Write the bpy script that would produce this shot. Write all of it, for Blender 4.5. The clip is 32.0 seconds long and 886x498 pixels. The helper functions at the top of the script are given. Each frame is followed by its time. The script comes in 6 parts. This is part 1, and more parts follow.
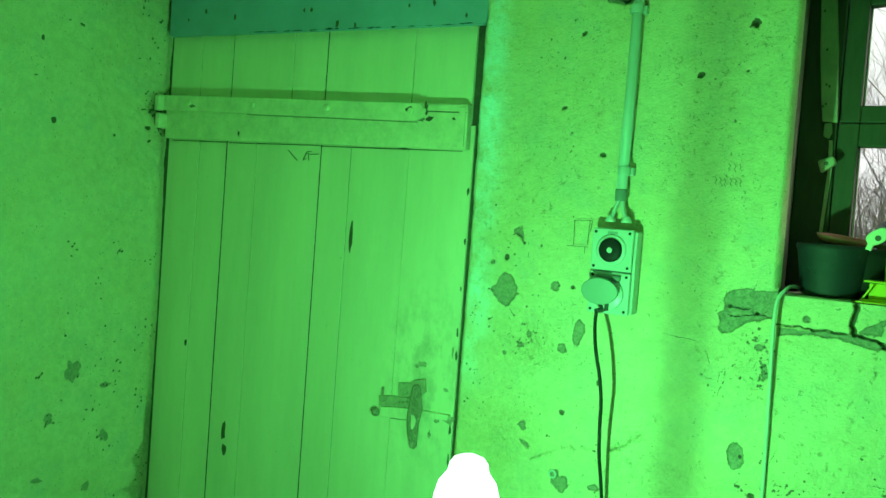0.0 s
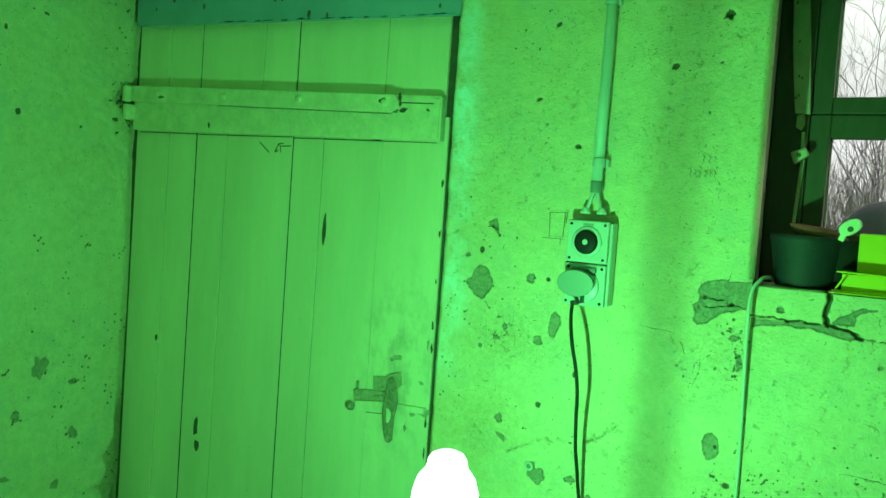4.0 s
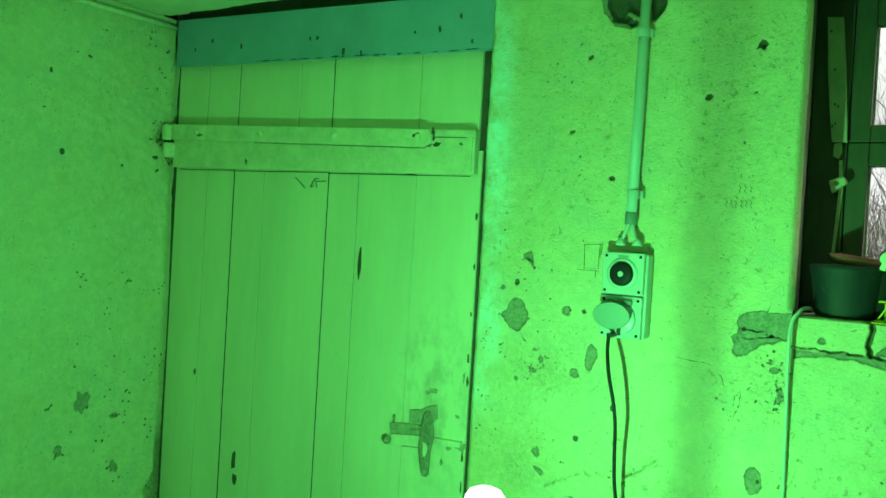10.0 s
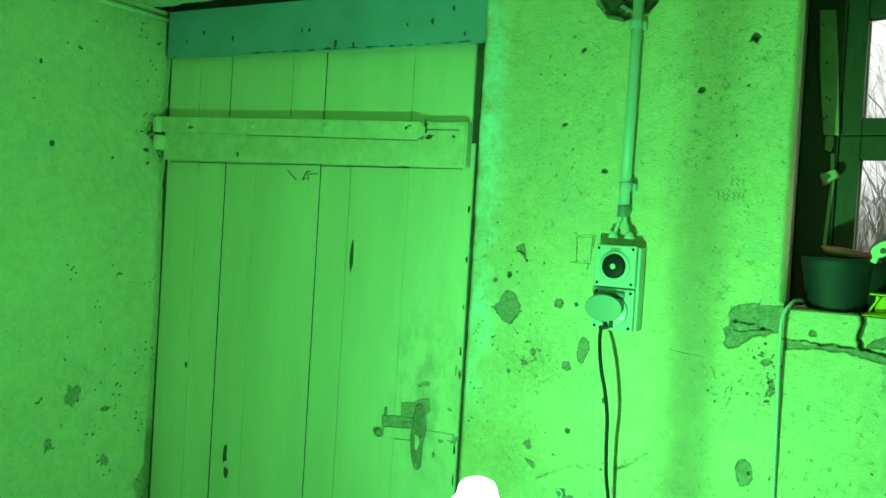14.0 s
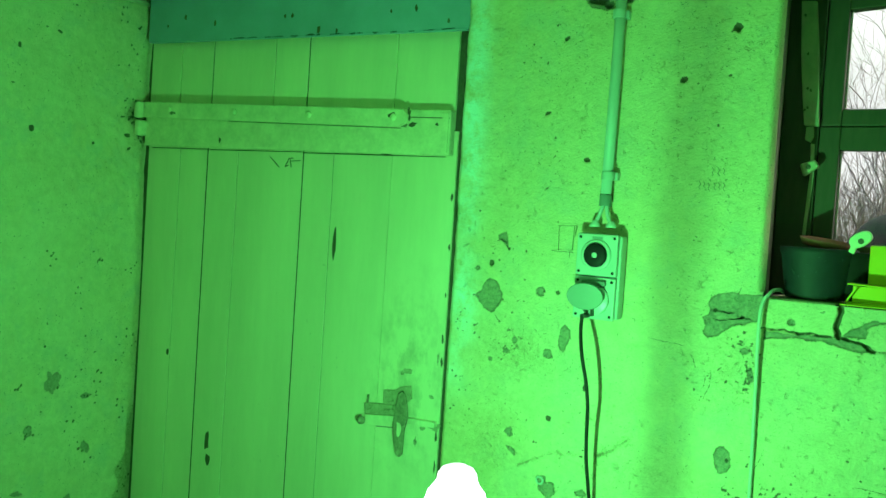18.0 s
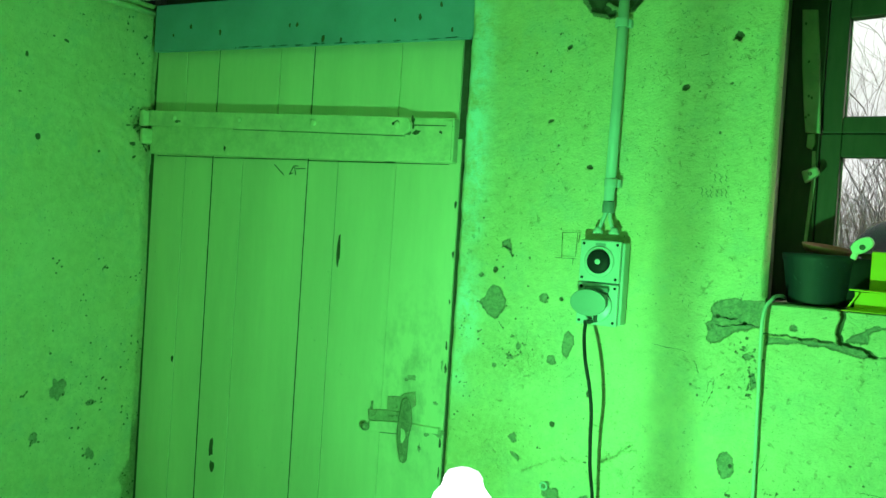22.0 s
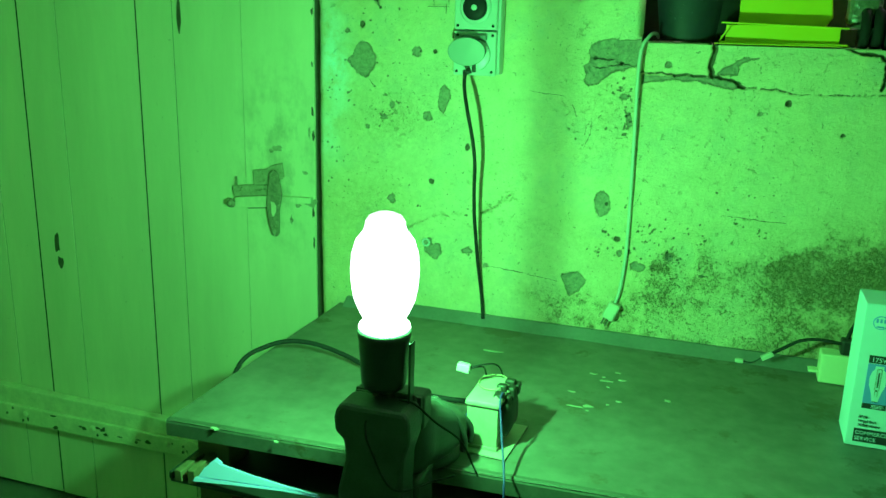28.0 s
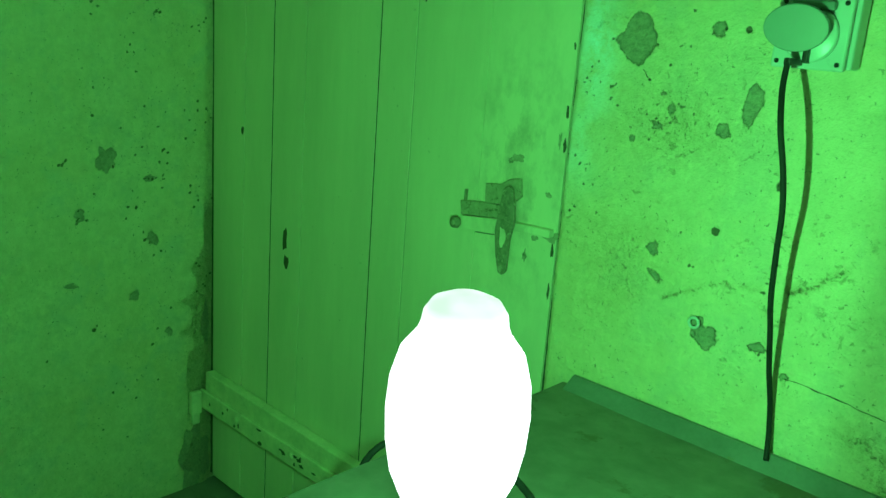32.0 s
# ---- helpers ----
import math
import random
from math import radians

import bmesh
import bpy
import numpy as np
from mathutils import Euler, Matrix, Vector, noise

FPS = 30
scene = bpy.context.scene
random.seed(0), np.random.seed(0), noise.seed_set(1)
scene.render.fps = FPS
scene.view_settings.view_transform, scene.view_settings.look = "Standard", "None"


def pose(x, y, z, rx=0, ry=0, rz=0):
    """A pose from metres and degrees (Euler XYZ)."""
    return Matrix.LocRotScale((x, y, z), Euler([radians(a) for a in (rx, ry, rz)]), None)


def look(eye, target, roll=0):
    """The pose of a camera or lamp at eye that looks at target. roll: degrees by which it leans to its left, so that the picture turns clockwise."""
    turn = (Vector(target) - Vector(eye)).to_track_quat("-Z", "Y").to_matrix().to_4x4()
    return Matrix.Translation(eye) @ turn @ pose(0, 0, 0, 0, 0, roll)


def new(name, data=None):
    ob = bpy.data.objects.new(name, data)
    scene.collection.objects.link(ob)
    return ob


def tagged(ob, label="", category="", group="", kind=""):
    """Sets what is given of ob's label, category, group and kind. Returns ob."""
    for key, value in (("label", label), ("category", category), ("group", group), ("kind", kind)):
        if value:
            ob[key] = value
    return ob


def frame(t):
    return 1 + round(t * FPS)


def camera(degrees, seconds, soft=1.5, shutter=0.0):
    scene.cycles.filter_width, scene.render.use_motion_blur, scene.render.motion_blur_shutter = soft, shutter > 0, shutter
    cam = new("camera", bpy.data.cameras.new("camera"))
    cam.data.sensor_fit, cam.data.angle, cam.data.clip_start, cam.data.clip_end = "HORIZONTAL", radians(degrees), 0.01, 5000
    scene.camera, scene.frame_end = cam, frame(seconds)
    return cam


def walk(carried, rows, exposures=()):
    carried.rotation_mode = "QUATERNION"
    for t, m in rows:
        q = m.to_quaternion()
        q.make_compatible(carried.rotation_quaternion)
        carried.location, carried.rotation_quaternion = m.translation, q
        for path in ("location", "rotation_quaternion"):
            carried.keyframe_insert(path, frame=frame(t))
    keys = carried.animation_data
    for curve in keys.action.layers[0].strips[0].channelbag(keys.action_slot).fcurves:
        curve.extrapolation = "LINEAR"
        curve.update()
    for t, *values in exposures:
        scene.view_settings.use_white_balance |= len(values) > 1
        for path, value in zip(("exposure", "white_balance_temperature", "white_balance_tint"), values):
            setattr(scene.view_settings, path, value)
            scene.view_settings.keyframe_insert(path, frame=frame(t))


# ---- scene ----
cam = camera(55.25, 32.0)
ROWS = [
    (0, -0.0004, 0.0244, 1.6771, 32.708, -2.256, -4.252),
    (0.5, 0.0027, 0.0278, 1.6800, 32.794, -2.071, -4.034),
    (1, 0.0008, 0.0281, 1.6799, 32.635, -2.029, -3.775),
    (1.5, -0.0065, 0.0355, 1.6782, 32.558, -2.304, -3.964),
    (2, -0.0149, 0.0466, 1.6791, 32.253, -2.741, -4.468),
    (2.5, -0.0193, 0.0481, 1.6760, 31.696, -2.976, -4.510),
    (3, -0.0169, 0.0516, 1.6773, 31.436, -3.266, -4.160),
    (3.5, -0.0172, 0.0402, 1.6776, 31.027, -3.128, -4.148),
    (5.5, -0.0086, 0.0274, 1.6905, 30.890, -0.784, -3.707),
    (6, -0.0113, 0.0280, 1.6918, 31.671, -0.449, -3.685),
    (6.5, -0.0142, 0.0273, 1.6928, 32.489, -0.636, -3.657),
    (7, -0.0149, 0.0267, 1.6900, 32.949, -0.864, -3.606),
    (7.5, -0.0199, 0.0303, 1.6886, 33.101, -0.951, -3.599),
    (8, -0.0208, 0.0248, 1.6862, 33.304, -1.081, -3.899),
    (8.5, -0.0222, 0.0246, 1.6886, 33.618, -1.153, -4.052),
    (9, -0.0192, 0.0253, 1.6846, 33.710, -0.873, -3.860),
    (9.5, -0.0174, 0.0281, 1.6861, 33.672, -0.806, -3.681),
    (10, -0.0131, 0.0269, 1.6884, 33.094, -0.847, -3.354),
    (10.5, -0.0099, 0.0264, 1.6909, 32.491, -0.834, -3.259),
    (11, -0.0116, 0.0269, 1.6869, 32.105, -0.701, -3.295),
    (11.5, -0.0075, 0.0262, 1.6888, 31.984, -0.718, -3.163),
    (12, -0.0099, 0.0288, 1.6862, 32.030, -0.872, -3.127),
    (12.5, -0.0152, 0.0284, 1.6873, 32.032, -1.339, -3.259),
    (13, -0.0195, 0.0285, 1.6812, 32.214, -1.410, -3.459),
    (13.5, -0.0176, 0.0276, 1.6826, 32.523, -1.308, -3.458),
    (15.5, -0.0138, 0.0312, 1.6802, 32.244, -0.830, -3.232),
    (16, -0.0085, 0.0343, 1.6821, 31.776, -1.452, -3.505),
    (16.5, -0.0095, 0.0299, 1.6824, 31.461, -1.622, -3.554),
    (17, -0.0083, 0.0310, 1.6811, 31.433, -1.770, -3.512),
    (17.5, -0.0111, 0.0306, 1.6794, 31.457, -1.835, -3.585),
    (18, -0.0116, 0.0297, 1.6827, 31.469, -1.910, -3.751),
    (18.5, -0.0155, 0.0245, 1.6768, 31.338, -1.932, -3.904),
    (19, -0.0069, 0.0269, 1.6802, 31.018, -1.590, -4.193),
    (19.5, -0.0086, 0.0261, 1.6837, 30.659, -1.530, -4.627),
    (20, -0.0134, 0.0262, 1.6851, 30.569, -1.450, -4.852),
    (20.5, -0.0130, 0.0208, 1.6835, 30.552, -0.977, -4.757),
    (21, -0.0087, 0.0194, 1.6828, 30.847, -0.981, -4.666),
    (21.5, -0.0127, 0.0162, 1.6836, 31.127, -1.168, -4.457),
    (22, -0.0092, 0.0142, 1.6789, 31.569, -1.355, -3.695),
    (22.5, 0.0084, 0.0135, 1.6792, 31.428, -2.234, -2.574),
    (23, 0.0145, -0.0021, 1.6741, 30.549, -3.782, -1.863),
    (23.5, 0.0212, 0.0054, 1.6730, 30.115, -7.802, -1.109),
    (24, 0.0167, -0.0004, 1.6607, 30.010, -10.658, -0.156),
    (24.5, -0.0011, 0.0013, 1.6463, 29.825, -12.406, 0.314),
    (25, -0.0388, -0.0004, 1.6429, 28.794, -13.611, 1.233),
    (25.5, -0.0835, -0.0184, 1.6309, 26.365, -14.302, 2.100),
    (26, -0.0985, -0.0208, 1.6257, 23.860, -14.240, 2.200),
    (26.5, -0.1161, -0.0262, 1.6113, 21.993, -13.987, 2.008),
    (28.5, -0.1645, 0.0214, 1.5894, 18.526, -14.996, -1.879),
    (29, -0.1671, 0.0291, 1.5938, 18.535, -14.592, -1.270),
    (29.5, -0.1817, 0.0549, 1.5750, 19.822, -14.469, -0.899),
    (30, -0.1877, 0.1165, 1.5801, 23.623, -14.610, -1.930),
    (30.5, -0.1785, 0.2673, 1.5669, 30.888, -13.562, -2.636),
    (31, -0.1730, 0.4062, 1.5481, 36.639, -13.154, -4.045),
    (31.5, -0.2144, 0.5456, 1.5122, 39.781, -13.438, -4.328),
    (32, -0.2603, 0.6958, 1.4998, 44.216, -14.887, -4.200),
]
EXPOSURES = [(0.0, 0.6), (1.0, 0.54), (2.0, 0.5), (6.0, 0.5), (9.0, 0.53), (10.0, 0.6), (12.0, 0.64), (17.0, 0.66), (19.0, 0.53), (20.5, 0.54), (22.0, 0.56), (23.5, 0.47), (26.0, 0.45), (29.5, 0.42), (30.5, 0.3), (31.2, 0.18), (32.0, 0.0)]
walk(cam, [(t, pose(x, y, z, 90 + pitch, roll, yaw)) for t, x, y, z, yaw, pitch, roll in ROWS], EXPOSURES)

# ---- world and light ----
world = bpy.data.worlds.new("overcast_sky")
scene.world = world
world.use_nodes = True
wn, wl = world.node_tree.nodes, world.node_tree.links
sky = wn.new("ShaderNodeTexSky")
sky.sky_type, sky.sun_disc = "NISHITA", False
sky.sun_elevation, sky.sun_rotation = radians(45), radians(60)
sky.air_density, sky.dust_density, sky.ozone_density = 1.0, 4.0, 1.5
wl.new(sky.outputs[0], wn["Background"].inputs[0])
wn["Background"].inputs[1].default_value = 0.15

sun = new("sun", bpy.data.lights.new("sun", "SUN"))
sun.data.energy, sun.data.angle, sun.data.color = 1.3, radians(20), (1.0, 0.96, 0.9)
sun.matrix_world = look((6, 4, 7), (0, 1.0, 0.0))

LAMP = Vector((-0.614, 1.101, 1.238))
# the arc stands upright in its tube, about three centimetres long
for k in range(5):
    arc_light = new("arc_light", bpy.data.lights.new("arc_light", "POINT"))
    arc_light.data.energy, arc_light.data.color = 36.0 / 5, (0.112, 1.0, 0.215)
    arc_light.data.shadow_soft_size = 0.0037
    arc_light.location = LAMP + Vector((0, 0, (k - 2) * 0.0068))


# ---- materials ----
def material(name):
    m = bpy.data.materials.new(name)
    m.use_nodes = True
    return m, m.node_tree.nodes, m.node_tree.links, m.node_tree.nodes["Principled BSDF"]


def add_noise(n, l, scale, detail=4.0, rough=0.6, coord="Object", stretch=None):
    tex = n.new("ShaderNodeTexNoise")
    tex.inputs["Scale"].default_value, tex.inputs["Detail"].default_value = scale, detail
    tex.inputs["Roughness"].default_value = rough
    tc = n.new("ShaderNodeTexCoord")
    if stretch:
        mp = n.new("ShaderNodeMapping")
        mp.inputs["Scale"].default_value = stretch
        l.new(tc.outputs[coord], mp.inputs[0])
        l.new(mp.outputs[0], tex.inputs["Vector"])
    else:
        l.new(tc.outputs[coord], tex.inputs["Vector"])
    return tex.outputs[0]


def add_ramp(n, l, src, lo, hi, a=(0, 0, 0, 1), b=(1, 1, 1, 1)):
    r = n.new("ShaderNodeValToRGB")
    r.color_ramp.elements[0].position, r.color_ramp.elements[1].position = lo, hi
    r.color_ramp.elements[0].color, r.color_ramp.elements[1].color = a, b
    l.new(src, r.inputs[0])
    return r.outputs[0]


def add_mix(n, l, fac, a, b, blend="MIX"):
    m = n.new("ShaderNodeMix")
    m.data_type, m.blend_type = "RGBA", blend
    for sock, v in ((m.inputs[0], fac), (m.inputs[6], a), (m.inputs[7], b)):
        if isinstance(v, (int, float)):
            sock.default_value = v
        elif isinstance(v, tuple):
            sock.default_value = (*v, 1.0)[:4]
        else:
            l.new(v, sock)
    return m.outputs[2]


def add_math(n, l, op, a, b=0.0, clamp=False):
    m = n.new("ShaderNodeMath")
    m.operation, m.use_clamp = op, clamp
    for sock, v in zip(m.inputs, (a, b)):
        if isinstance(v, (int, float)):
            sock.default_value = v
        else:
            l.new(v, sock)
    return m.outputs[0]


def add_bump(n, l, p, height, strength, distance):
    b = n.new("ShaderNodeBump")
    b.inputs["Strength"].default_value, b.inputs["Distance"].default_value = strength, distance
    l.new(height, b.inputs["Height"])
    l.new(b.outputs[0], p.inputs["Normal"])


def surface(name, base, rough=0.6, metal=0.0, vary=0.25, scale=8.0, grain=120.0, bump=0.2, depth=0.001, dirt=None, dirt_at=0.62, spec=0.5, stretch=None):
    """Base colour broken up at two scales, with fine relief and, where asked, blots of dirt."""
    m, n, l, p = material(name)
    large = add_noise(n, l, scale, 5, 0.65, stretch=stretch)
    fine = add_noise(n, l, grain, 3, 0.6, stretch=stretch)
    dark = tuple(c * (1 - vary) for c in base)
    light = tuple(min(1, c * (1 + vary * 0.6)) for c in base)
    col = add_ramp(n, l, large, 0.3, 0.7, (*dark, 1), (*light, 1))
    col = add_mix(n, l, 0.25 * vary / 0.25 if vary < 1 else 0.3, col, add_ramp(n, l, fine, 0.3, 0.7, (*dark, 1), (*light, 1)))
    if dirt:
        blot = add_ramp(n, l, add_noise(n, l, scale * 1.7, 8, 0.72), dirt_at, dirt_at + 0.06)
        col = add_mix(n, l, blot, col, dirt)
    l.new(col, p.inputs["Base Color"])
    p.inputs["Metallic"].default_value = metal
    p.inputs["Specular IOR Level"].default_value = spec
    l.new(add_ramp(n, l, large, 0.2, 0.8, (max(0, rough - 0.12),) * 3 + (1,), (min(1, rough + 0.12),) * 3 + (1,)), p.inputs["Roughness"])
    add_bump(n, l, p, fine, bump, depth)
    return m


def plaster_material(name, paint, bare, mould):
    """Old distempered plaster. Attributes on the mesh: chip (metres inside a broken patch), pit (metres inside a hole), grime (0 to 1)."""
    m, n, l, p = material(name)

    def attribute(key):
        a = n.new("ShaderNodeAttribute")
        a.attribute_name = key
        return a.outputs["Fac"]
    big = add_noise(n, l, 3.2, 6, 0.6)
    mid = add_noise(n, l, 26, 6, 0.7)
    fine = add_noise(n, l, 170, 4, 0.6)
    tiny = add_noise(n, l, 420, 2, 0.5)
    warm = (paint[0] * 0.93, paint[1] * 0.86, paint[2] * 0.70)
    cool = (paint[0] * 0.82, paint[1] * 0.86, paint[2] * 0.92)
    col = add_ramp(n, l, big, 0.32, 0.68, (*warm, 1), (*paint, 1))
    col = add_mix(n, l, 0.45, col, add_ramp(n, l, mid, 0.30, 0.60, tuple(c * 0.70 for c in paint) + (1,), (*paint, 1)))
    col = add_mix(n, l, add_ramp(n, l, add_noise(n, l, 7.5, 7, 0.7), 0.50, 0.66), col, cool)
    dots = add_ramp(n, l, add_noise(n, l, 135, 4, 0.6), 0.63, 0.68)
    patchy = add_ramp(n, l, add_noise(n, l, 12, 4, 0.6), 0.36, 0.56)
    col = add_mix(n, l, add_math(n, l, "MULTIPLY", add_math(n, l, "MULTIPLY", dots, patchy), 0.7), col, mould)
    col = add_mix(n, l, add_math(n, l, "MULTIPLY", attribute("pale"), add_ramp(n, l, mid, 0.30, 0.55)), col, (0.70, 0.88, 1.0))
    # brushed-on dirt and specks of mould, thicker where grime says so
    grime = attribute("grime")
    speck_edge = add_math(n, l, "SUBTRACT", 0.725, add_math(n, l, "MULTIPLY", grime, 0.205))
    speck = add_math(n, l, "MULTIPLY", add_math(n, l, "SUBTRACT", add_noise(n, l, 150, 10, 0.82), speck_edge), 11.0, True)
    col = add_mix(n, l, add_math(n, l, "MULTIPLY", speck, 0.5), col, mould)
    grain_edge = add_math(n, l, "SUBTRACT", 0.76, add_math(n, l, "MULTIPLY", grime, 0.26))
    grain = add_math(n, l, "MULTIPLY", add_math(n, l, "SUBTRACT", add_noise(n, l, 240, 4, 0.7), grain_edge), 9.0, True)
    col = add_mix(n, l, add_math(n, l, "MULTIPLY", grain, 0.42), col, mould)
    film = add_math(n, l, "MULTIPLY", grime, add_ramp(n, l, add_noise(n, l, 60, 10, 0.82), 0.38, 0.62))
    col = add_mix(n, l, add_math(n, l, "MULTIPLY", film, 0.75), col, (paint[0] * 0.52, paint[1] * 0.46, paint[2] * 0.36))
    damp = add_math(n, l, "MULTIPLY", add_math(n, l, "SUBTRACT", grime, 0.82), 3.0, True)
    col = add_mix(n, l, add_math(n, l, "MULTIPLY", damp, 0.6), col, (paint[0] * 0.36, paint[1] * 0.33, paint[2] * 0.26))
    flake = add_math(n, l, "MULTIPLY", add_math(n, l, "MULTIPLY", add_math(n, l, "SUBTRACT", grime, 0.35), 1.6, True), add_ramp(n, l, add_noise(n, l, 150, 6, 0.75), 0.55, 0.62))
    col = add_mix(n, l, add_math(n, l, "MULTIPLY", flake, 0.55), col, paint)
    # broken patches down to the undercoat
    chip = add_math(n, l, "ADD", attribute("chip"), add_math(n, l, "MULTIPLY", add_math(n, l, "SUBTRACT", add_noise(n, l, 95, 6, 0.72), 0.5), 0.013))
    chip = add_math(n, l, "ADD", chip, add_math(n, l, "MULTIPLY", add_math(n, l, "SUBTRACT", add_noise(n, l, 330, 3, 0.6), 0.5), 0.007))
    inside = add_math(n, l, "MULTIPLY", chip, 900.0, True)
    rim = add_math(n, l, "SUBTRACT", add_math(n, l, "MULTIPLY", add_math(n, l, "ADD", chip, 0.0016), 900.0, True), inside)
    bare_col = add_mix(n, l, 0.6, bare, add_ramp(n, l, fine, 0.3, 0.7, tuple(c * 0.55 for c in bare) + (1,), tuple(c * 1.25 for c in bare) + (1,)))
    col = add_mix(n, l, add_math(n, l, "MULTIPLY", rim, 0.18), col, tuple(c * 0.5 for c in bare))
    remnant = add_ramp(n, l, add_noise(n, l, 62, 6, 0.7), 0.34, 0.58, (0.68, 0.68, 0.68, 1), (1, 1, 1, 1))
    col = add_mix(n, l, add_math(n, l, "MULTIPLY", inside, remnant), col, bare_col)
    pit = add_math(n, l, "MULTIPLY", add_math(n, l, "ADD", attribute("pit"), add_math(n, l, "MULTIPLY", add_math(n, l, "SUBTRACT", fine, 0.5), 0.004)), 700.0, True)
    col = add_mix(n, l, add_math(n, l, "MULTIPLY", pit, 0.86), col, (0.06, 0.052, 0.042))
    soiled = add_math(n, l, "MULTIPLY", add_ramp(n, l, add_noise(n, l, 62, 6, 0.62, stretch=(0.8, 0.8, 1.3)), 0.69, 0.74), add_ramp(n, l, add_noise(n, l, 5, 3, 0.5), 0.42, 0.58))
    col = add_mix(n, l, add_math(n, l, "MULTIPLY", soiled, 0.45), col, mould)
    l.new(col, p.inputs["Base Color"])
    p.inputs["Roughness"].default_value, p.inputs["Specular IOR Level"].default_value = 0.82, 0.25
    # short dents left by the trowel and flaked limewash
    dent = add_math(n, l, "MULTIPLY", add_ramp(n, l, add_noise(n, l, 72, 5, 0.66, stretch=(0.9, 0.9, 1.15)), 0.61, 0.70), add_ramp(n, l, add_noise(n, l, 5, 3, 0.5), 0.38, 0.58))
    height = add_math(n, l, "ADD", add_math(n, l, "MULTIPLY", mid, 0.75), add_math(n, l, "ADD", add_math(n, l, "MULTIPLY", fine, 0.55), add_math(n, l, "MULTIPLY", tiny, 0.2)))
    height = add_math(n, l, "SUBTRACT", height, add_math(n, l, "ADD", add_math(n, l, "MULTIPLY", inside, 1.2), add_math(n, l, "ADD", speck, add_math(n, l, "MULTIPLY", dent, 0.5))))
    add_bump(n, l, p, height, 0.9, 0.0062)
    return m


PAINT = (0.80, 0.76, 0.58)
M_SIDE = plaster_material("side_wall_plaster", PAINT, (0.36, 0.33, 0.27), (0.13, 0.125, 0.095))
M_PLASTER = plaster_material("limewashed_plaster", (0.73, 0.645, 0.46), (0.27, 0.25, 0.205), (0.15, 0.15, 0.11))
M_SILL = surface("sill_plaster", (0.74, 0.70, 0.54), 0.85, vary=0.2, scale=14, grain=160, bump=0.6, depth=0.002, dirt=(0.2, 0.19, 0.15), dirt_at=0.66, spec=0.2)
# near-black joint filler and wall core; the colour carries the gaps' deep shade
M_DARK = surface("dark_cavity", (0.03, 0.027, 0.024), 0.9, spec=0.1)
M_DOOR = surface("door_paint", (0.79, 0.75, 0.57), 0.55, vary=0.13, scale=5, grain=90, bump=0.18, depth=0.0012, dirt=(0.30, 0.28, 0.22), dirt_at=0.74, stretch=(1.0, 1.0, 0.16))
n, l, p = M_DOOR.node_tree.nodes, M_DOOR.node_tree.links, M_DOOR.node_tree.nodes["Principled BSDF"]


def hand_grime(n, l, p, centre, reach, colour):
    """Greasy smears worn into the paint round the latch."""
    tc, sub = n.new("ShaderNodeTexCoord"), n.new("ShaderNodeVectorMath")
    sub.operation = "DISTANCE"
    mp = n.new("ShaderNodeMapping")
    mp.inputs["Scale"].default_value = (1.0, 1.0, 0.55)
    l.new(tc.outputs["Object"], mp.inputs[0])
    l.new(mp.outputs[0], sub.inputs[0])
    sub.inputs[1].default_value = (centre[0], centre[1], centre[2] * 0.55)
    near = add_ramp(n, l, sub.outputs["Value"], reach * 0.25, reach, (1, 1, 1, 1), (0, 0, 0, 1))
    smear = add_ramp(n, l, add_noise(n, l, 17, 7, 0.7, stretch=(1, 1, 0.6)), 0.47, 0.64)
    old = p.inputs["Base Color"].links[0].from_socket
    fac = add_math(n, l, "MULTIPLY", add_math(n, l, "MULTIPLY", near, smear), 0.45)
    l.new(add_mix(n, l, fac, old, colour), p.inputs["Base Color"])


flyspecks = add_math(n, l, "MULTIPLY", add_ramp(n, l, add_noise(n, l, 75, 4, 0.6), 0.70, 0.74), add_ramp(n, l, add_noise(n, l, 4, 3, 0.5), 0.44, 0.58))
l.new(add_mix(n, l, add_math(n, l, "MULTIPLY", flyspecks, 0.6), p.inputs["Base Color"].links[0].from_socket, (0.12, 0.11, 0.085)), p.inputs["Base Color"])
hand_grime(n, l, p, (-1.31, 2.03, 1.22), 0.21, (0.26, 0.24, 0.19))
M_LEDGE = surface("ledge_paint", (0.78, 0.73, 0.55), 0.6, vary=0.22, scale=20, grain=95, bump=0.9, depth=0.0030, dirt=(0.16, 0.14, 0.11), dirt_at=0.66)
M_TEAL = surface("blue_board_paint", (0.24, 0.40, 0.62), 0.5, vary=0.14, scale=7, grain=120, bump=0.15, dirt=(0.04, 0.10, 0.14), dirt_at=0.73)
M_TEALDARK = surface("soiled_board_paint", (0.03, 0.06, 0.09), 0.6, vary=0.3, scale=30)
M_BENCH = surface("worn_steel_sheet", (0.19, 0.18, 0.17), 0.46, metal=0.3, vary=0.42, scale=4.5, grain=24, bump=0.06, depth=0.0008, dirt=(0.13, 0.105, 0.085), dirt_at=0.58)
M_LIP = surface("dull_steel_edge", (0.11, 0.105, 0.10), 0.5, metal=0.3, vary=0.35, scale=12, bump=0.1, dirt=(0.08, 0.065, 0.05), dirt_at=0.6)
M_UPSTAND = surface("galvanised_edge", (0.20, 0.21, 0.22), 0.45, metal=0.3, vary=0.25, scale=9, bump=0.15, dirt=(0.22, 0.18, 0.13), dirt_at=0.64)
M_FLAP = surface("flap_grey", (0.17, 0.21, 0.225), 0.4, vary=0.08, scale=12, bump=0.05)
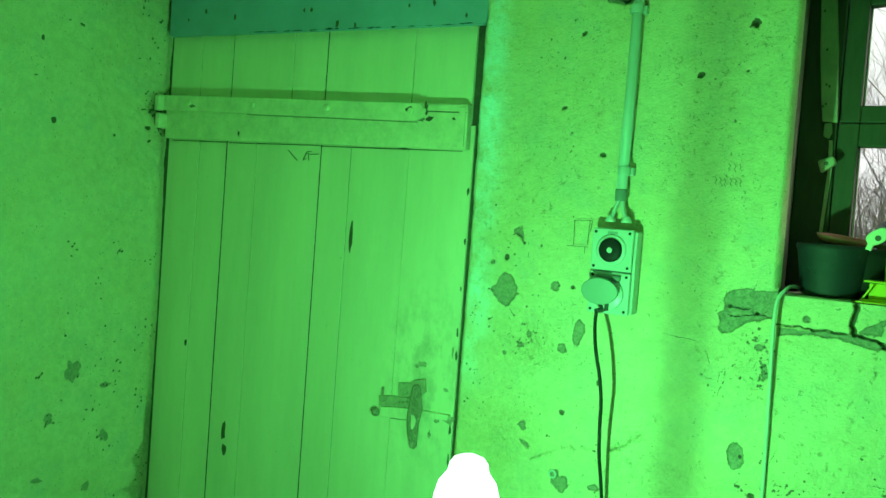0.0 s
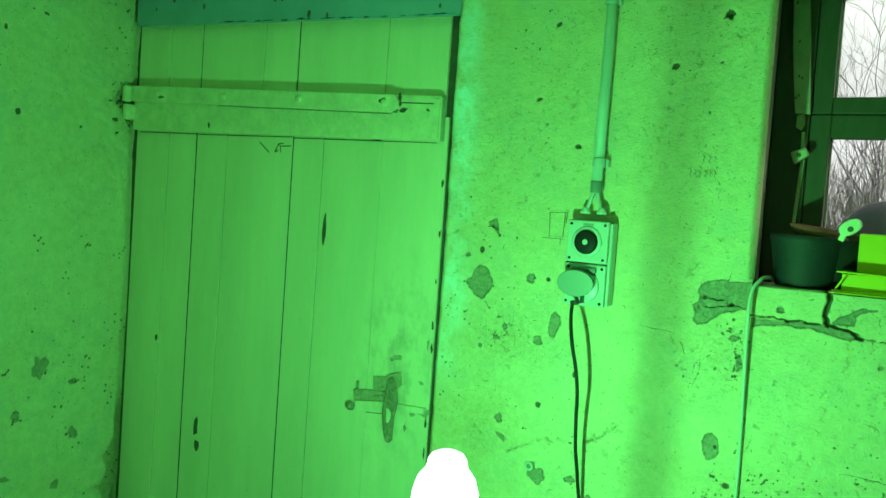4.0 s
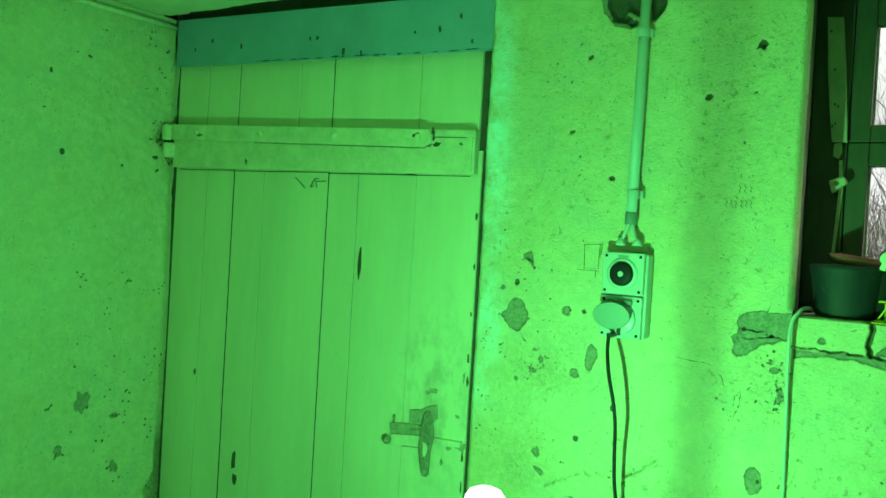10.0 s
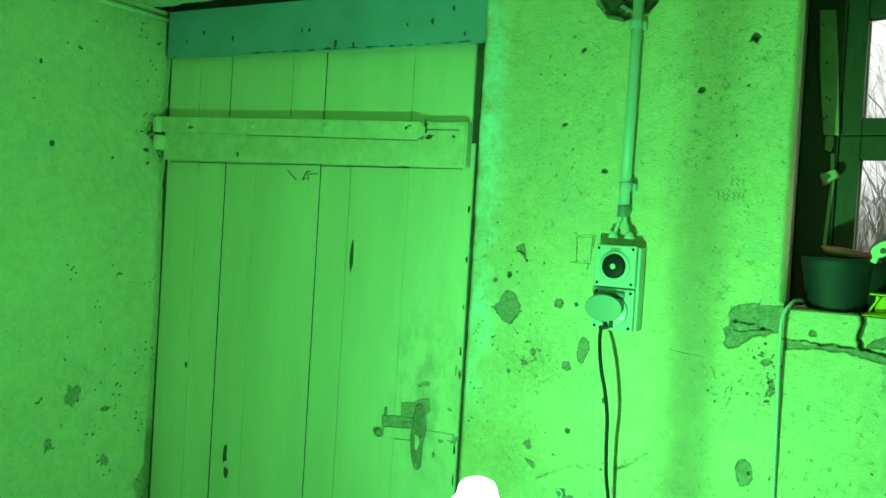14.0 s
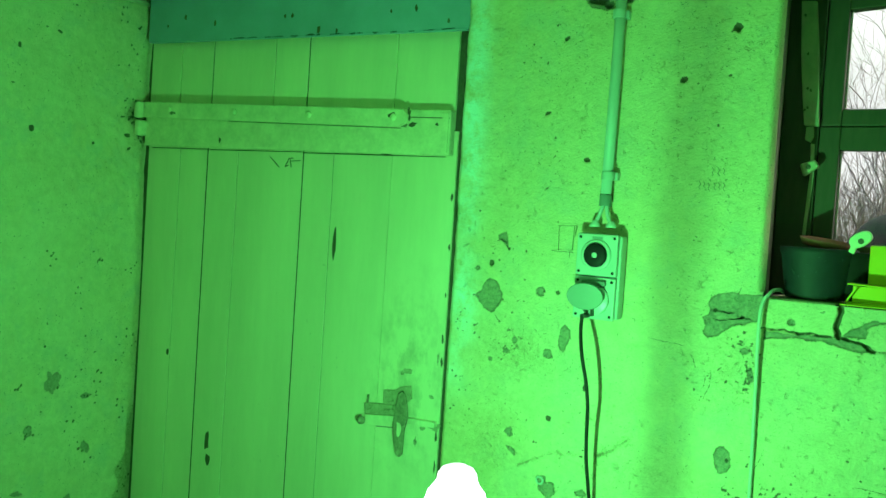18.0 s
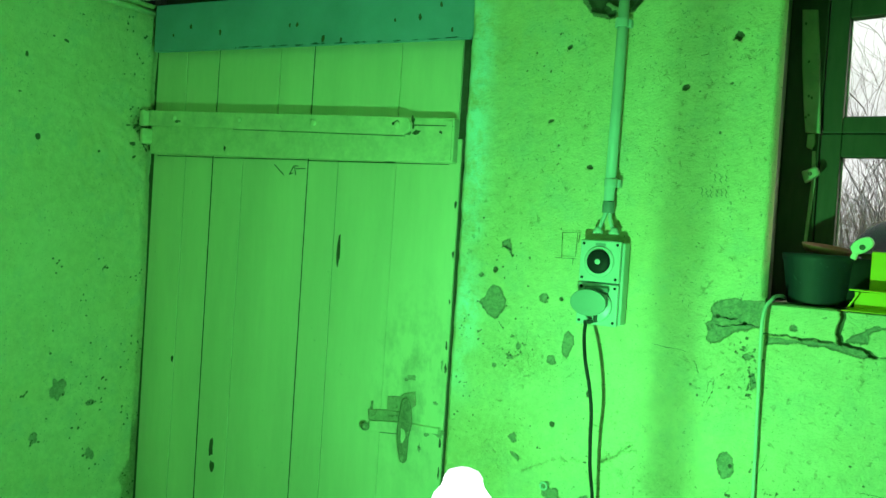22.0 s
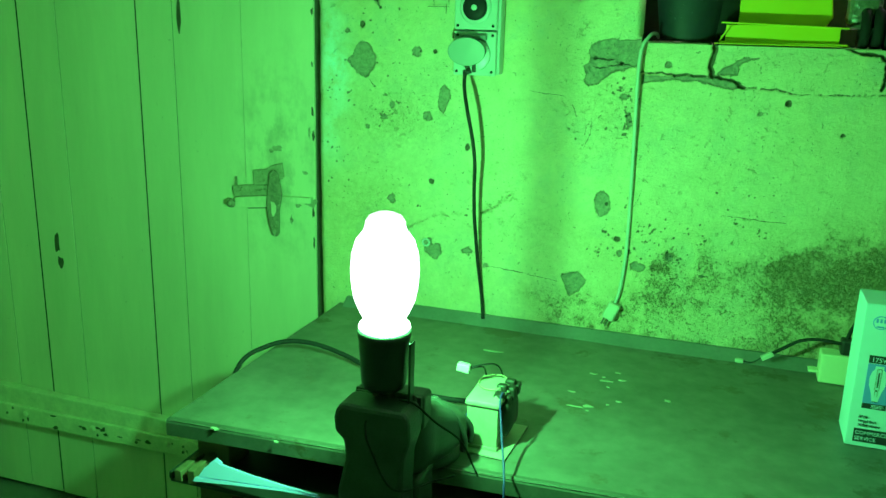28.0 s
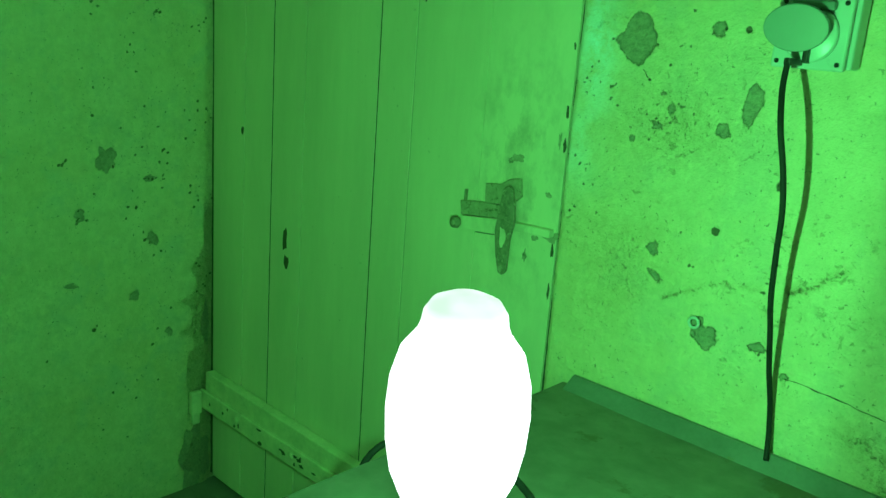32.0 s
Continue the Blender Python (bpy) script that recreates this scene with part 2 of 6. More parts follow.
M_IRON = surface("dark_cast_iron", (0.075, 0.078, 0.08), 0.5, metal=0.4, vary=0.35, scale=20, grain=220, bump=0.5, depth=0.001)
M_RUST = surface("latch_iron", (0.14, 0.12, 0.10), 0.6, metal=0.4, vary=0.5, scale=30, grain=200, bump=0.6)
M_LATCH = surface("grimy_latch_paint", (0.27, 0.245, 0.19), 0.6, vary=0.5, scale=42, grain=170, bump=0.6, dirt=(0.44, 0.41, 0.31), dirt_at=0.57)
M_LATCHPALE = surface("scuffed_latch_paint", (0.42, 0.385, 0.29), 0.6, vary=0.35, scale=38, grain=170, bump=0.6, dirt=(0.16, 0.145, 0.11), dirt_at=0.55)
M_BLACK = surface("black_plastic", (0.022, 0.022, 0.024), 0.42, vary=0.3, scale=30, bump=0.08)
M_CORD = surface("black_rubber_cord", (0.02, 0.02, 0.022), 0.7, vary=0.3, scale=40, bump=0.1, spec=0.2)
M_WHITE = surface("switch_plastic", (0.47, 0.53, 0.56), 0.35, vary=0.06, scale=12, bump=0.04, dirt=(0.45, 0.45, 0.42), dirt_at=0.75)
M_GREY = surface("grey_plastic", (0.25, 0.30, 0.33), 0.4, vary=0.08, scale=12, bump=0.05)
M_PVC = surface("grey_conduit", (0.42, 0.48, 0.52), 0.45, vary=0.1, scale=9, bump=0.06, dirt=(0.3, 0.3, 0.27), dirt_at=0.72)
M_DIAL = surface("dial_black", (0.015, 0.015, 0.02), 0.6, vary=0.2, spec=0.2)
M_CORDWHITE = surface("white_cord", (0.50, 0.54, 0.54), 0.45, vary=0.12, scale=20, bump=0.05, dirt=(0.35, 0.34, 0.28), dirt_at=0.7)
M_FRAME = surface("window_frame_wood", (0.066, 0.058, 0.042), 0.6, vary=0.4, scale=6, grain=80, bump=0.35, dirt=(0.2, 0.18, 0.14), dirt_at=0.72, stretch=(1, 1, 0.2))
M_REVEAL = surface("reveal_wood", (0.17, 0.18, 0.125), 0.75, vary=0.35, scale=9, bump=0.4)
M_STRIP = surface("painted_batten", (0.40, 0.38, 0.29), 0.65, vary=0.25, scale=18, bump=0.4, dirt=(0.1, 0.09, 0.07), dirt_at=0.68)
M_CATCH = surface("yellowed_plastic", (0.46, 0.44, 0.33), 0.5, vary=0.12, scale=30, bump=0.1)
M_SCUFF = surface("scuffed_plastic", (0.07, 0.085, 0.10), 0.7, vary=0.4, scale=60, bump=0.1)
M_POT = surface("dark_plant_pot", (0.013, 0.017, 0.029), 0.66, vary=0.4, scale=16, grain=60, bump=0.1, dirt=(0.16, 0.18, 0.18), dirt_at=0.69)
M_TERRA = surface("terracotta", (0.30, 0.10, 0.06), 0.8, vary=0.2, scale=25, bump=0.3)
M_WRAP = surface("dull_clear_wrapping", (0.16, 0.15, 0.12), 0.3, vary=0.6, scale=40, bump=0.5, depth=0.003, dirt=(0.4, 0.4, 0.36), dirt_at=0.62)
M_YELLOW = surface("yellow_plastic", (0.66, 0.58, 0.02), 0.4, vary=0.06, scale=9, bump=0.05)
M_CORE = surface("ballast_core", (0.40, 0.38, 0.31), 0.42, metal=0.15, vary=0.18, scale=25, bump=0.15, dirt=(0.25, 0.22, 0.17), dirt_at=0.7)
M_COIL = surface("ballast_coil", (0.022, 0.02, 0.018), 0.5, vary=0.5, scale=40, bump=0.5)
M_TAG = surface("white_connector", (0.55, 0.55, 0.48), 0.4, vary=0.06)
M_BLUEWIRE = surface("blue_wire", (0.03, 0.03, 0.20), 0.6, vary=0.1)
M_YELWIRE = surface("cream_wire", (0.38, 0.36, 0.20), 0.45, vary=0.1)
M_PAPER = surface("white_paper", (0.34, 0.38, 0.97), 0.7, vary=0.06, scale=14, bump=0.05)
M_CARD = surface("white_carton", (0.56, 0.74, 0.98), 0.5, vary=0.04, scale=10, bump=0.03)
M_CARDBLUE = surface("carton_print_blue", (0.14, 0.30, 0.90), 0.5, vary=0.05)
M_INK = surface("carton_ink", (0.03, 0.03, 0.045), 0.5, vary=0.1)
M_STRIPBOX = surface("cream_power_strip", (0.74, 0.72, 0.54), 0.45, vary=0.05, scale=14, bump=0.04)
M_WOOD = surface("bench_timber", (0.17, 0.11, 0.07), 0.7, vary=0.3, scale=5, bump=0.4, stretch=(0.2, 1, 1))
M_FLOOR = surface("concrete_floor", (0.22, 0.21, 0.19), 0.8, vary=0.3, scale=3, bump=0.3)
M_CEIL = surface("ceiling_paint", (0.80, 0.76, 0.60), 0.7, vary=0.12, scale=5, bump=0.2)
M_CEILING = surface("ceiling_limewash", (0.78, 0.74, 0.58), 0.75, vary=0.12, scale=5, grain=90, bump=0.4, depth=0.002, dirt=(0.10, 0.095, 0.07), dirt_at=0.70, stretch=(1.0, 2.2, 1.0))
M_FLECK = surface("dried_paint_fleck", (0.36, 0.35, 0.29), 0.5, vary=0.1, scale=40)
M_BARK = surface("twig_bark", (0.46, 0.39, 0.33), 0.85, vary=0.45, scale=12, bump=0.4)
M_STRAW = surface("dry_grass", (0.38, 0.31, 0.20), 0.85, vary=0.35, scale=9)
M_SOIL = surface("garden_soil", (0.10, 0.085, 0.05), 0.95, vary=0.4, scale=1.5, bump=0.5, depth=0.02)
M_HOSE = surface("black_rubber_hose", (0.016, 0.016, 0.016), 0.75, vary=0.3, scale=30, spec=0.2)
M_TANK = surface("dark_tank", (0.045, 0.038, 0.034), 0.7, vary=0.3, scale=5)


def glass_material(name, gloss):
    m, n, l, p = material(name)
    mix, clear, shine = n.new("ShaderNodeMixShader"), n.new("ShaderNodeBsdfTransparent"), n.new("ShaderNodeBsdfGlossy")
    shine.inputs["Roughness"].default_value = 0.03
    mix.inputs[0].default_value = gloss
    clear.inputs[0].default_value = (0.93, 0.95, 0.95, 1)
    l.new(clear.outputs[0], mix.inputs[1])
    l.new(shine.outputs[0], mix.inputs[2])
    l.new(mix.outputs[0], n["Material Output"].inputs[0])
    return m


M_GLASS = glass_material("dusty_pane", 0.06)


def glow_material(name, colour, strength):
    m, n, l, p = material(name)
    p.inputs["Base Color"].default_value = (0.8, 0.8, 0.8, 1)
    p.inputs["Emission Color"].default_value = (*colour, 1)
    p.inputs["Emission Strength"].default_value = strength
    p.inputs["Roughness"].default_value = 0.15
    return m


M_BULB = glow_material("burning_bulb_glass", (0.86, 1.0, 0.97), 2.6)
n, l, p = M_BULB.node_tree.nodes, M_BULB.node_tree.links, M_BULB.node_tree.nodes["Principled BSDF"]
tc, axes = n.new("ShaderNodeTexCoord"), n.new("ShaderNodeSeparateXYZ")
l.new(tc.outputs["Object"], axes.inputs[0])
# the crown and the base of the envelope are further from the arc and glow less
crown = add_ramp(n, l, add_math(n, l, "MULTIPLY", add_math(n, l, "SUBTRACT", axes.outputs[2], 1.14), 5.0), 0.80, 0.90, (2.6, 2.6, 2.6, 1), (0.95, 0.95, 0.95, 1))
l.new(add_math(n, l, "MULTIPLY", crown, add_ramp(n, l, add_noise(n, l, 45, 3, 0.5), 0.35, 0.65, (0.85, 0.85, 0.85, 1), (1.1, 1.1, 1.1, 1))), p.inputs["Emission Strength"])


M_CLOUD = glow_material("overcast_cloud", (1.0, 0.97, 0.95), 1.0)
n, l, p = M_CLOUD.node_tree.nodes, M_CLOUD.node_tree.links, M_CLOUD.node_tree.nodes["Principled BSDF"]
p.inputs["Base Color"].default_value, p.inputs["Specular IOR Level"].default_value = (0, 0, 0, 1), 0.0
l.new(add_ramp(n, l, add_noise(n, l, 0.05, 5, 0.6), 0.3, 0.7, (0.74, 0.74, 0.74, 1), (1.02, 1.02, 1.02, 1)), p.inputs["Emission Strength"])


# ---- mesh helpers ----
def part(name, bm, mat, parent=None, label="", smooth=False):
    me = bpy.data.meshes.new(name)
    bm.normal_update()
    bm.to_mesh(me)
    bm.free()
    me.materials.append(mat)
    if smooth:
        for f in me.polygons:
            f.use_smooth = True
    ob = new(name, me)
    if parent is not None:
        ob.parent = parent
    if label:
        ob["label"] = label
    return ob


def thing(name, label, category, group="", kind="", at=(0, 0, 0)):
    ob = new(name)
    ob.location = at
    ob.empty_display_size = 0.02
    return tagged(ob, label, category, group, kind)


def box(x0, x1, y0, y1, z0, z1, bevel=0.0, seg=2, into=None):
    bm = into or bmesh.new()
    made = bmesh.ops.create_cube(bm, size=1.0)["verts"]
    bmesh.ops.scale(bm, vec=(x1 - x0, y1 - y0, z1 - z0), verts=made)
    bmesh.ops.translate(bm, vec=((x0 + x1) / 2, (y0 + y1) / 2, (z0 + z1) / 2), verts=made)
    if bevel:
        edges = list({e for v in made for e in v.link_edges})
        bmesh.ops.bevel(bm, geom=edges, offset=bevel, segments=seg, affect="EDGES", profile=0.5)
    return bm


def lathe(profile, seg=32, at=(0, 0, 0), into=None, caps=True):
    """A turned body from (radius, height) rows, upright, at a place."""
    bm = into or bmesh.new()
    rings = []
    for r, h in profile:
        rings.append([bm.verts.new((at[0] + r * math.cos(2 * math.pi * k / seg), at[1] + r * math.sin(2 * math.pi * k / seg), at[2] + h)) for k in range(seg)])
    for a, b in zip(rings, rings[1:]):
        for k in range(seg):
            bm.faces.new((a[k], a[(k + 1) % seg], b[(k + 1) % seg], b[k]))
    if caps:
        bm.faces.new(rings[0][::-1])
        bm.faces.new(rings[-1])
    return bm


def turned(bm, m):
    bmesh.ops.transform(bm, matrix=m, verts=bm.verts)
    return bm


def glide(points, steps=8):
    """A smooth line through the points."""
    pts = [Vector(p) for p in points]
    pts = [pts[0] * 2 - pts[1], *pts, pts[-1] * 2 - pts[-2]]
    out = []
    for a, b, c, d in zip(pts, pts[1:], pts[2:], pts[3:]):
        for k in range(steps):
            t = k / steps
            out.append(0.5 * ((2 * b) + (c - a) * t + (2 * a - 5 * b + 4 * c - d) * t * t + (3 * b - a - 3 * c + d) * t ** 3))
    out.append(pts[-2])
    return out


def tube(line, radius, seg=8, into=None, taper=None):
    bm = into or bmesh.new()
    rings, side = [], None
    for k, p in enumerate(line):
        ahead = (line[min(k + 1, len(line) - 1)] - line[max(k - 1, 0)]).normalized()
        if side is None:
            side = ahead.orthogonal().normalized()
        side = (side - ahead * side.dot(ahead)).normalized()
        up = ahead.cross(side)
        r = radius if taper is None else radius + (taper - radius) * k / (len(line) - 1)
        rings.append([bm.verts.new(p + (side * math.cos(2 * math.pi * j / seg) + up * math.sin(2 * math.pi * j / seg)) * r) for j in range(seg)])
    for a, b in zip(rings, rings[1:]):
        for j in range(seg):
            bm.faces.new((a[j], a[(j + 1) % seg], b[(j + 1) % seg], b[j]))
    bm.faces.new(rings[0][::-1])
    bm.faces.new(rings[-1])
    return bm


def slab(outline, axis, lo, hi, bevel=0.0, into=None):
    """An outline (two numbers a corner) pushed through from lo to hi along an axis; the two numbers run along the other axes in order."""
    bm = into or bmesh.new()

    def corner(a, b, c):
        return {"x": (c, a, b), "y": (a, c, b), "z": (a, b, c)}[axis]
    low = [bm.verts.new(corner(a, b, lo)) for a, b in outline]
    high = [bm.verts.new(corner(a, b, hi)) for a, b in outline]
    n = len(outline)
    faces = [bm.faces.new(low[::-1]), bm.faces.new(high)]
    for k in range(n):
        faces.append(bm.faces.new((low[k], low[(k + 1) % n], high[(k + 1) % n], high[k])))
    bmesh.ops.recalc_face_normals(bm, faces=faces)
    if bevel:
        bmesh.ops.bevel(bm, geom=list({e for f in faces for e in f.edges}), offset=bevel, segments=2, affect="EDGES", profile=0.5)
    return bm


def loft(rows, seg=24, square=2.6):
    """A rounded body along y from rows of (y, middle x, half width, z low, z high)."""
    bm = bmesh.new()
    rings = []
    for y, cx, w, z0, z1 in rows:
        ring = []
        for k in range(seg):
            a = 2 * math.pi * k / seg
            c, s = math.cos(a), math.sin(a)
            ring.append(bm.verts.new((cx + w * math.copysign(abs(c) ** (2 / square), c), y, (z0 + z1) / 2 + (z1 - z0) / 2 * math.copysign(abs(s) ** (2 / square), s))))
        rings.append(ring)
    for a, b in zip(rings, rings[1:]):
        for k in range(seg):
            bm.faces.new((a[k], b[k], b[(k + 1) % seg], a[(k + 1) % seg]))
    bm.faces.new(rings[0])
    bm.faces.new(rings[-1][::-1])
    return bm


def ragged(cx, cz, rx, rz, seed, n=14, rough=0.25):
    rnd = random.Random(seed)
    out = []
    for k in range(n):
        a = 2 * math.pi * k / n
        r = 1 + rnd.uniform(-rough, rough)
        out.append((cx + rx * r * math.cos(a), cz + rz * r * math.sin(a)))
    return out


def text_mesh(words, size, mat, place, parent, name="lettering", depth=0.0004):
    cu = bpy.data.curves.new(name, "FONT")
    cu.body, cu.size, cu.extrude = words, size, depth
    tmp = bpy.data.objects.new(name, cu)
    scene.collection.objects.link(tmp)
    me = bpy.data.meshes.new_from_object(tmp.evaluated_get(bpy.context.evaluated_depsgraph_get()))
    bpy.data.objects.remove(tmp)
    bpy.data.curves.remove(cu)
    me.materials.clear()
    me.materials.append(mat)
    ob = new(name, me)
    ob.parent = parent
    ob.matrix_basis = place
    return ob


def value_noise(u, v, cell, seed):
    """Smooth noise, -1 to 1, on arrays of places."""
    rng = np.random.RandomState(seed)
    table = rng.uniform(-1, 1, (64, 64))
    a, b = u / cell + 31.7, v / cell + 17.3
    i, j = np.floor(a).astype(int), np.floor(b).astype(int)
    f, g = a - i, b - j
    f, g = f * f * (3 - 2 * f), g * g * (3 - 2 * g)
    i, j, i1, j1 = i % 64, j % 64, (i + 1) % 64, (j + 1) % 64
    return (table[i, j] * (1 - f) + table[i1, j] * f) * (1 - g) + (table[i, j1] * (1 - f) + table[i1, j1] * f) * g


def blob_field(u, v, marks, seed):
    """Metres inside the nearest of some ragged blots (u, v, ru, rv, lean); negative outside."""
    best = np.full(u.shape, -0.05)
    for k, (cu, cv, ru, rv, lean) in enumerate(marks):
        c, s = math.cos(radians(lean)), math.sin(radians(lean))
        reach = 2 * max(ru, rv) + 0.02
        near = (np.abs(u - cu) < reach) & (np.abs(v - cv) < reach)
        pu, pv = u[near] - cu, v[near] - cv
        du, dv = pu * c + pv * s, -pu * s + pv * c
        ang = np.arctan2(dv / rv, du / ru)
        rnd = random.Random(seed + k)
        wob = (0.45 if max(ru, rv) < 0.012 else 1.0) * sum(rnd.uniform(0.04, 0.13) * np.cos(h * ang + rnd.uniform(0, 6.28)) for h in (2, 3, 4, 5, 7))
        r = np.sqrt((du / ru) ** 2 + (dv / rv) ** 2) - wob
        best[near] = np.maximum(best[near], np.clip((1 - r) * min(ru, rv), -0.05, 0.05))
    return best


def patch_field(u, v, outlines):
    """Metres inside the nearest of some closed outlines, their edges crumbled; negative outside."""
    best = np.full(u.shape, -0.05)
    for pts in outlines:
        pts = np.array(pts)
        lo, hi = pts.min(0) - 0.03, pts.max(0) + 0.03
        near = (u > lo[0]) & (u < hi[0]) & (v > lo[1]) & (v < hi[1])
        a, b = u[near], v[near]
        dist, inside = np.full(a.shape, 9.0), np.zeros(a.shape, bool)
        for (x0, y0), (x1, y1) in zip(pts, np.roll(pts, -1, 0)):
            t = np.clip(((a - x0) * (x1 - x0) + (b - y0) * (y1 - y0)) / ((x1 - x0) ** 2 + (y1 - y0) ** 2), 0, 1)
            dist = np.minimum(dist, np.hypot(a - x0 - t * (x1 - x0), b - y0 - t * (y1 - y0)))
            inside ^= ((y0 > b) != (y1 > b)) & (a < (x1 - x0) * (b - y0) / (y1 - y0 + 1e-12) + x0)
        field = np.where(inside, dist, -dist) + 0.0022 * value_noise(a, b, 0.013, 55)
        best[near] = np.maximum(best[near], np.clip(field, -0.05, 0.05))
    return best


def front_chips(u, v):
    return np.maximum(blob_field(u, v, CHIPS, 11), patch_field(u, v, PATCHES))


def cluster(groups, seed, small=0.004, large=0.009):
    """Loose groups of little blots: each group is (u, v, spread, count)."""
    rnd = random.Random(seed)
    return [(rnd.gauss(u, s), rnd.gauss(v, s), rnd.uniform(small, large), rnd.uniform(small, large) * 0.8, rnd.uniform(0, 180)) for u, v, s, n in groups for _ in range(n)]


def crack_field(u, v, lines):
    """Metres inside the nearest open crack; each line is (half width, corner, corner, ...)."""
    best = np.full(u.shape, -0.05)
    du = 0.0022 * value_noise(u, v, 0.012, 91) + 0.001 * value_noise(u, v, 0.005, 92)
    for w, *pts in lines:
        for (a, b), (c, d) in zip(pts, pts[1:]):
            t = np.clip(((u - a) * (c - a) + (v + du - b) * (d - b)) / ((c - a) ** 2 + (d - b) ** 2), 0, 1)
            best = np.maximum(best, w - np.hypot(u + du - a - t * (c - a), v + du - b - t * (d - b)))
    return best


def sheet(name, us, vs, place, shift, fields, mat, keep=None):
    """A finely cut wall face: place(u, v, off) gives the corners, shift the relief, fields the marks in the paint."""
    U, V = np.meshgrid(us, vs, indexing="ij")
    co = place(U.ravel(), V.ravel(), shift(U, V).ravel())
    nu, nv = len(us), len(vs)
    idx = np.arange(nu * nv).reshape(nu, nv)
    quads = np.stack([idx[:-1, :-1], idx[1:, :-1], idx[1:, 1:], idx[:-1, 1:]], -1)
    if keep is not None:
        mu, mv = (us[:-1] + us[1:]) / 2, (vs[:-1] + vs[1:]) / 2
        quads = quads[keep(*np.meshgrid(mu, mv, indexing="ij"))]
    quads = quads.reshape(-1, 4)
    me = bpy.data.meshes.new(name)
    me.from_pydata(co.tolist(), [], quads.tolist())
    for key, fn in fields.items():
        me.attributes.new(key, "FLOAT", "POINT").data.foreach_set("value", fn(U, V).ravel().astype(np.float32))
    me.polygons.foreach_set("use_smooth", np.ones(len(quads), bool))
    me.materials.append(mat)
    me.update()
    return new(name, me)

# ---- the room ----
WALL_Y, LEFT_X, DOOR_Y, CEIL_Z = 1.95, -2.47, 2.03, 2.395
WIN = (-0.367, 0.62, 1.560, 2.34)

# broken patches as outlines (x, z)
PATCHES = [[(-1.031, 1.545), (-1.016, 1.541), (-0.996, 1.510), (-0.993, 1.493), (-1.012, 1.469), (-1.019, 1.455), (-1.039, 1.462), (-1.057, 1.479), (-1.075, 1.497), (-1.056, 1.509), (-1.044, 1.537)],
           [(-1.019, 1.657), (-0.995, 1.668), (-0.988, 1.645), (-0.985, 1.623), (-1.005, 1.644), (-1.015, 1.645)],
           [(-0.819, 1.448), (-0.806, 1.438), (-0.803, 1.418), (-0.820, 1.381), (-0.833, 1.396), (-0.835, 1.409), (-0.830, 1.435)],
           [(-0.867, 1.380), (-0.855, 1.384), (-0.846, 1.366), (-0.858, 1.356), (-0.870, 1.368)],
           [(-0.471, 1.557), (-0.447, 1.566), (-0.419, 1.566), (-0.366, 1.566), (-0.366, 1.510), (-0.392, 1.502), (-0.427, 1.493), (-0.446, 1.477), (-0.457, 1.465), (-0.477, 1.460), (-0.490, 1.473), (-0.483, 1.489), (-0.492, 1.505), (-0.479, 1.515), (-0.480, 1.538)],
           [(-0.445, 1.204), (-0.437, 1.221), (-0.425, 1.226), (-0.412, 1.215), (-0.405, 1.184), (-0.411, 1.172), (-0.430, 1.167), (-0.441, 1.175)],
           [(-0.512, 1.016), (-0.470, 1.028), (-0.450, 1.006), (-0.464, 0.980), (-0.491, 0.959), (-0.500, 0.989)],
           [(-0.355, 1.060), (-0.339, 1.069), (-0.314, 1.059), (-0.324, 1.043), (-0.343, 1.044)],
           [(-0.202, 1.500), (-0.190, 1.514), (-0.170, 1.525), (-0.148, 1.538), (-0.120, 1.536), (-0.156, 1.522), (-0.161, 1.498), (-0.185, 1.496)],
           [(-0.845, 2.285), (-0.836, 2.250), (-0.808, 2.219), (-0.768, 2.208), (-0.740, 2.216), (-0.705, 2.222), (-0.688, 2.245), (-0.684, 2.30), (-0.76, 2.33)],
           [(-0.359, 1.492), (-0.357, 1.474), (-0.335, 1.479), (-0.313, 1.477), (-0.290, 1.485), (-0.273, 1.480), (-0.242, 1.482), (-0.213, 1.476), (-0.180, 1.470), (-0.152, 1.473), (-0.174, 1.487), (-0.216, 1.494), (-0.278, 1.492)]]
CHIPS = [(-0.891, 1.523, 0.012, 0.012, 0), (-1.071, 1.567, 0.007, 0.006, 0), (-0.975, 1.365, 0.012, 0.006, -20), (-0.953, 1.394, 0.007, 0.009, 20), (-0.936, 1.400, 0.006, 0.003, 0), (-1.017, 1.337, 0.006, 0.006, 0),
         (-0.968, 1.417, 0.008, 0.004, 0), (-0.850, 1.048, 0.016, 0.022, 30), (-0.832, 1.036, 0.016, 0.020, 0), (-0.952, 1.161, 0.010, 0.012, 40), (-0.941, 1.116, 0.016, 0.006, -30),
         (-0.396, 1.442, 0.009, 0.008, 0), (-0.381, 1.392, 0.006, 0.020, 8), (-0.386, 1.358, 0.005, 0.004, 0),
         (-0.305, 1.515, 0.008, 0.007, 0), (-0.377, 1.083, 0.006, 0.008, 0), (-0.265, 1.086, 0.009, 0.010, 30),
         (-0.106, 1.420, 0.006, 0.004, 20), (-0.75, 1.046, 0.014, 0.008, 10), (-0.702, 1.013, 0.010, 0.006, 0), (-0.19, 1.05, 0.006, 0.004, 20)]
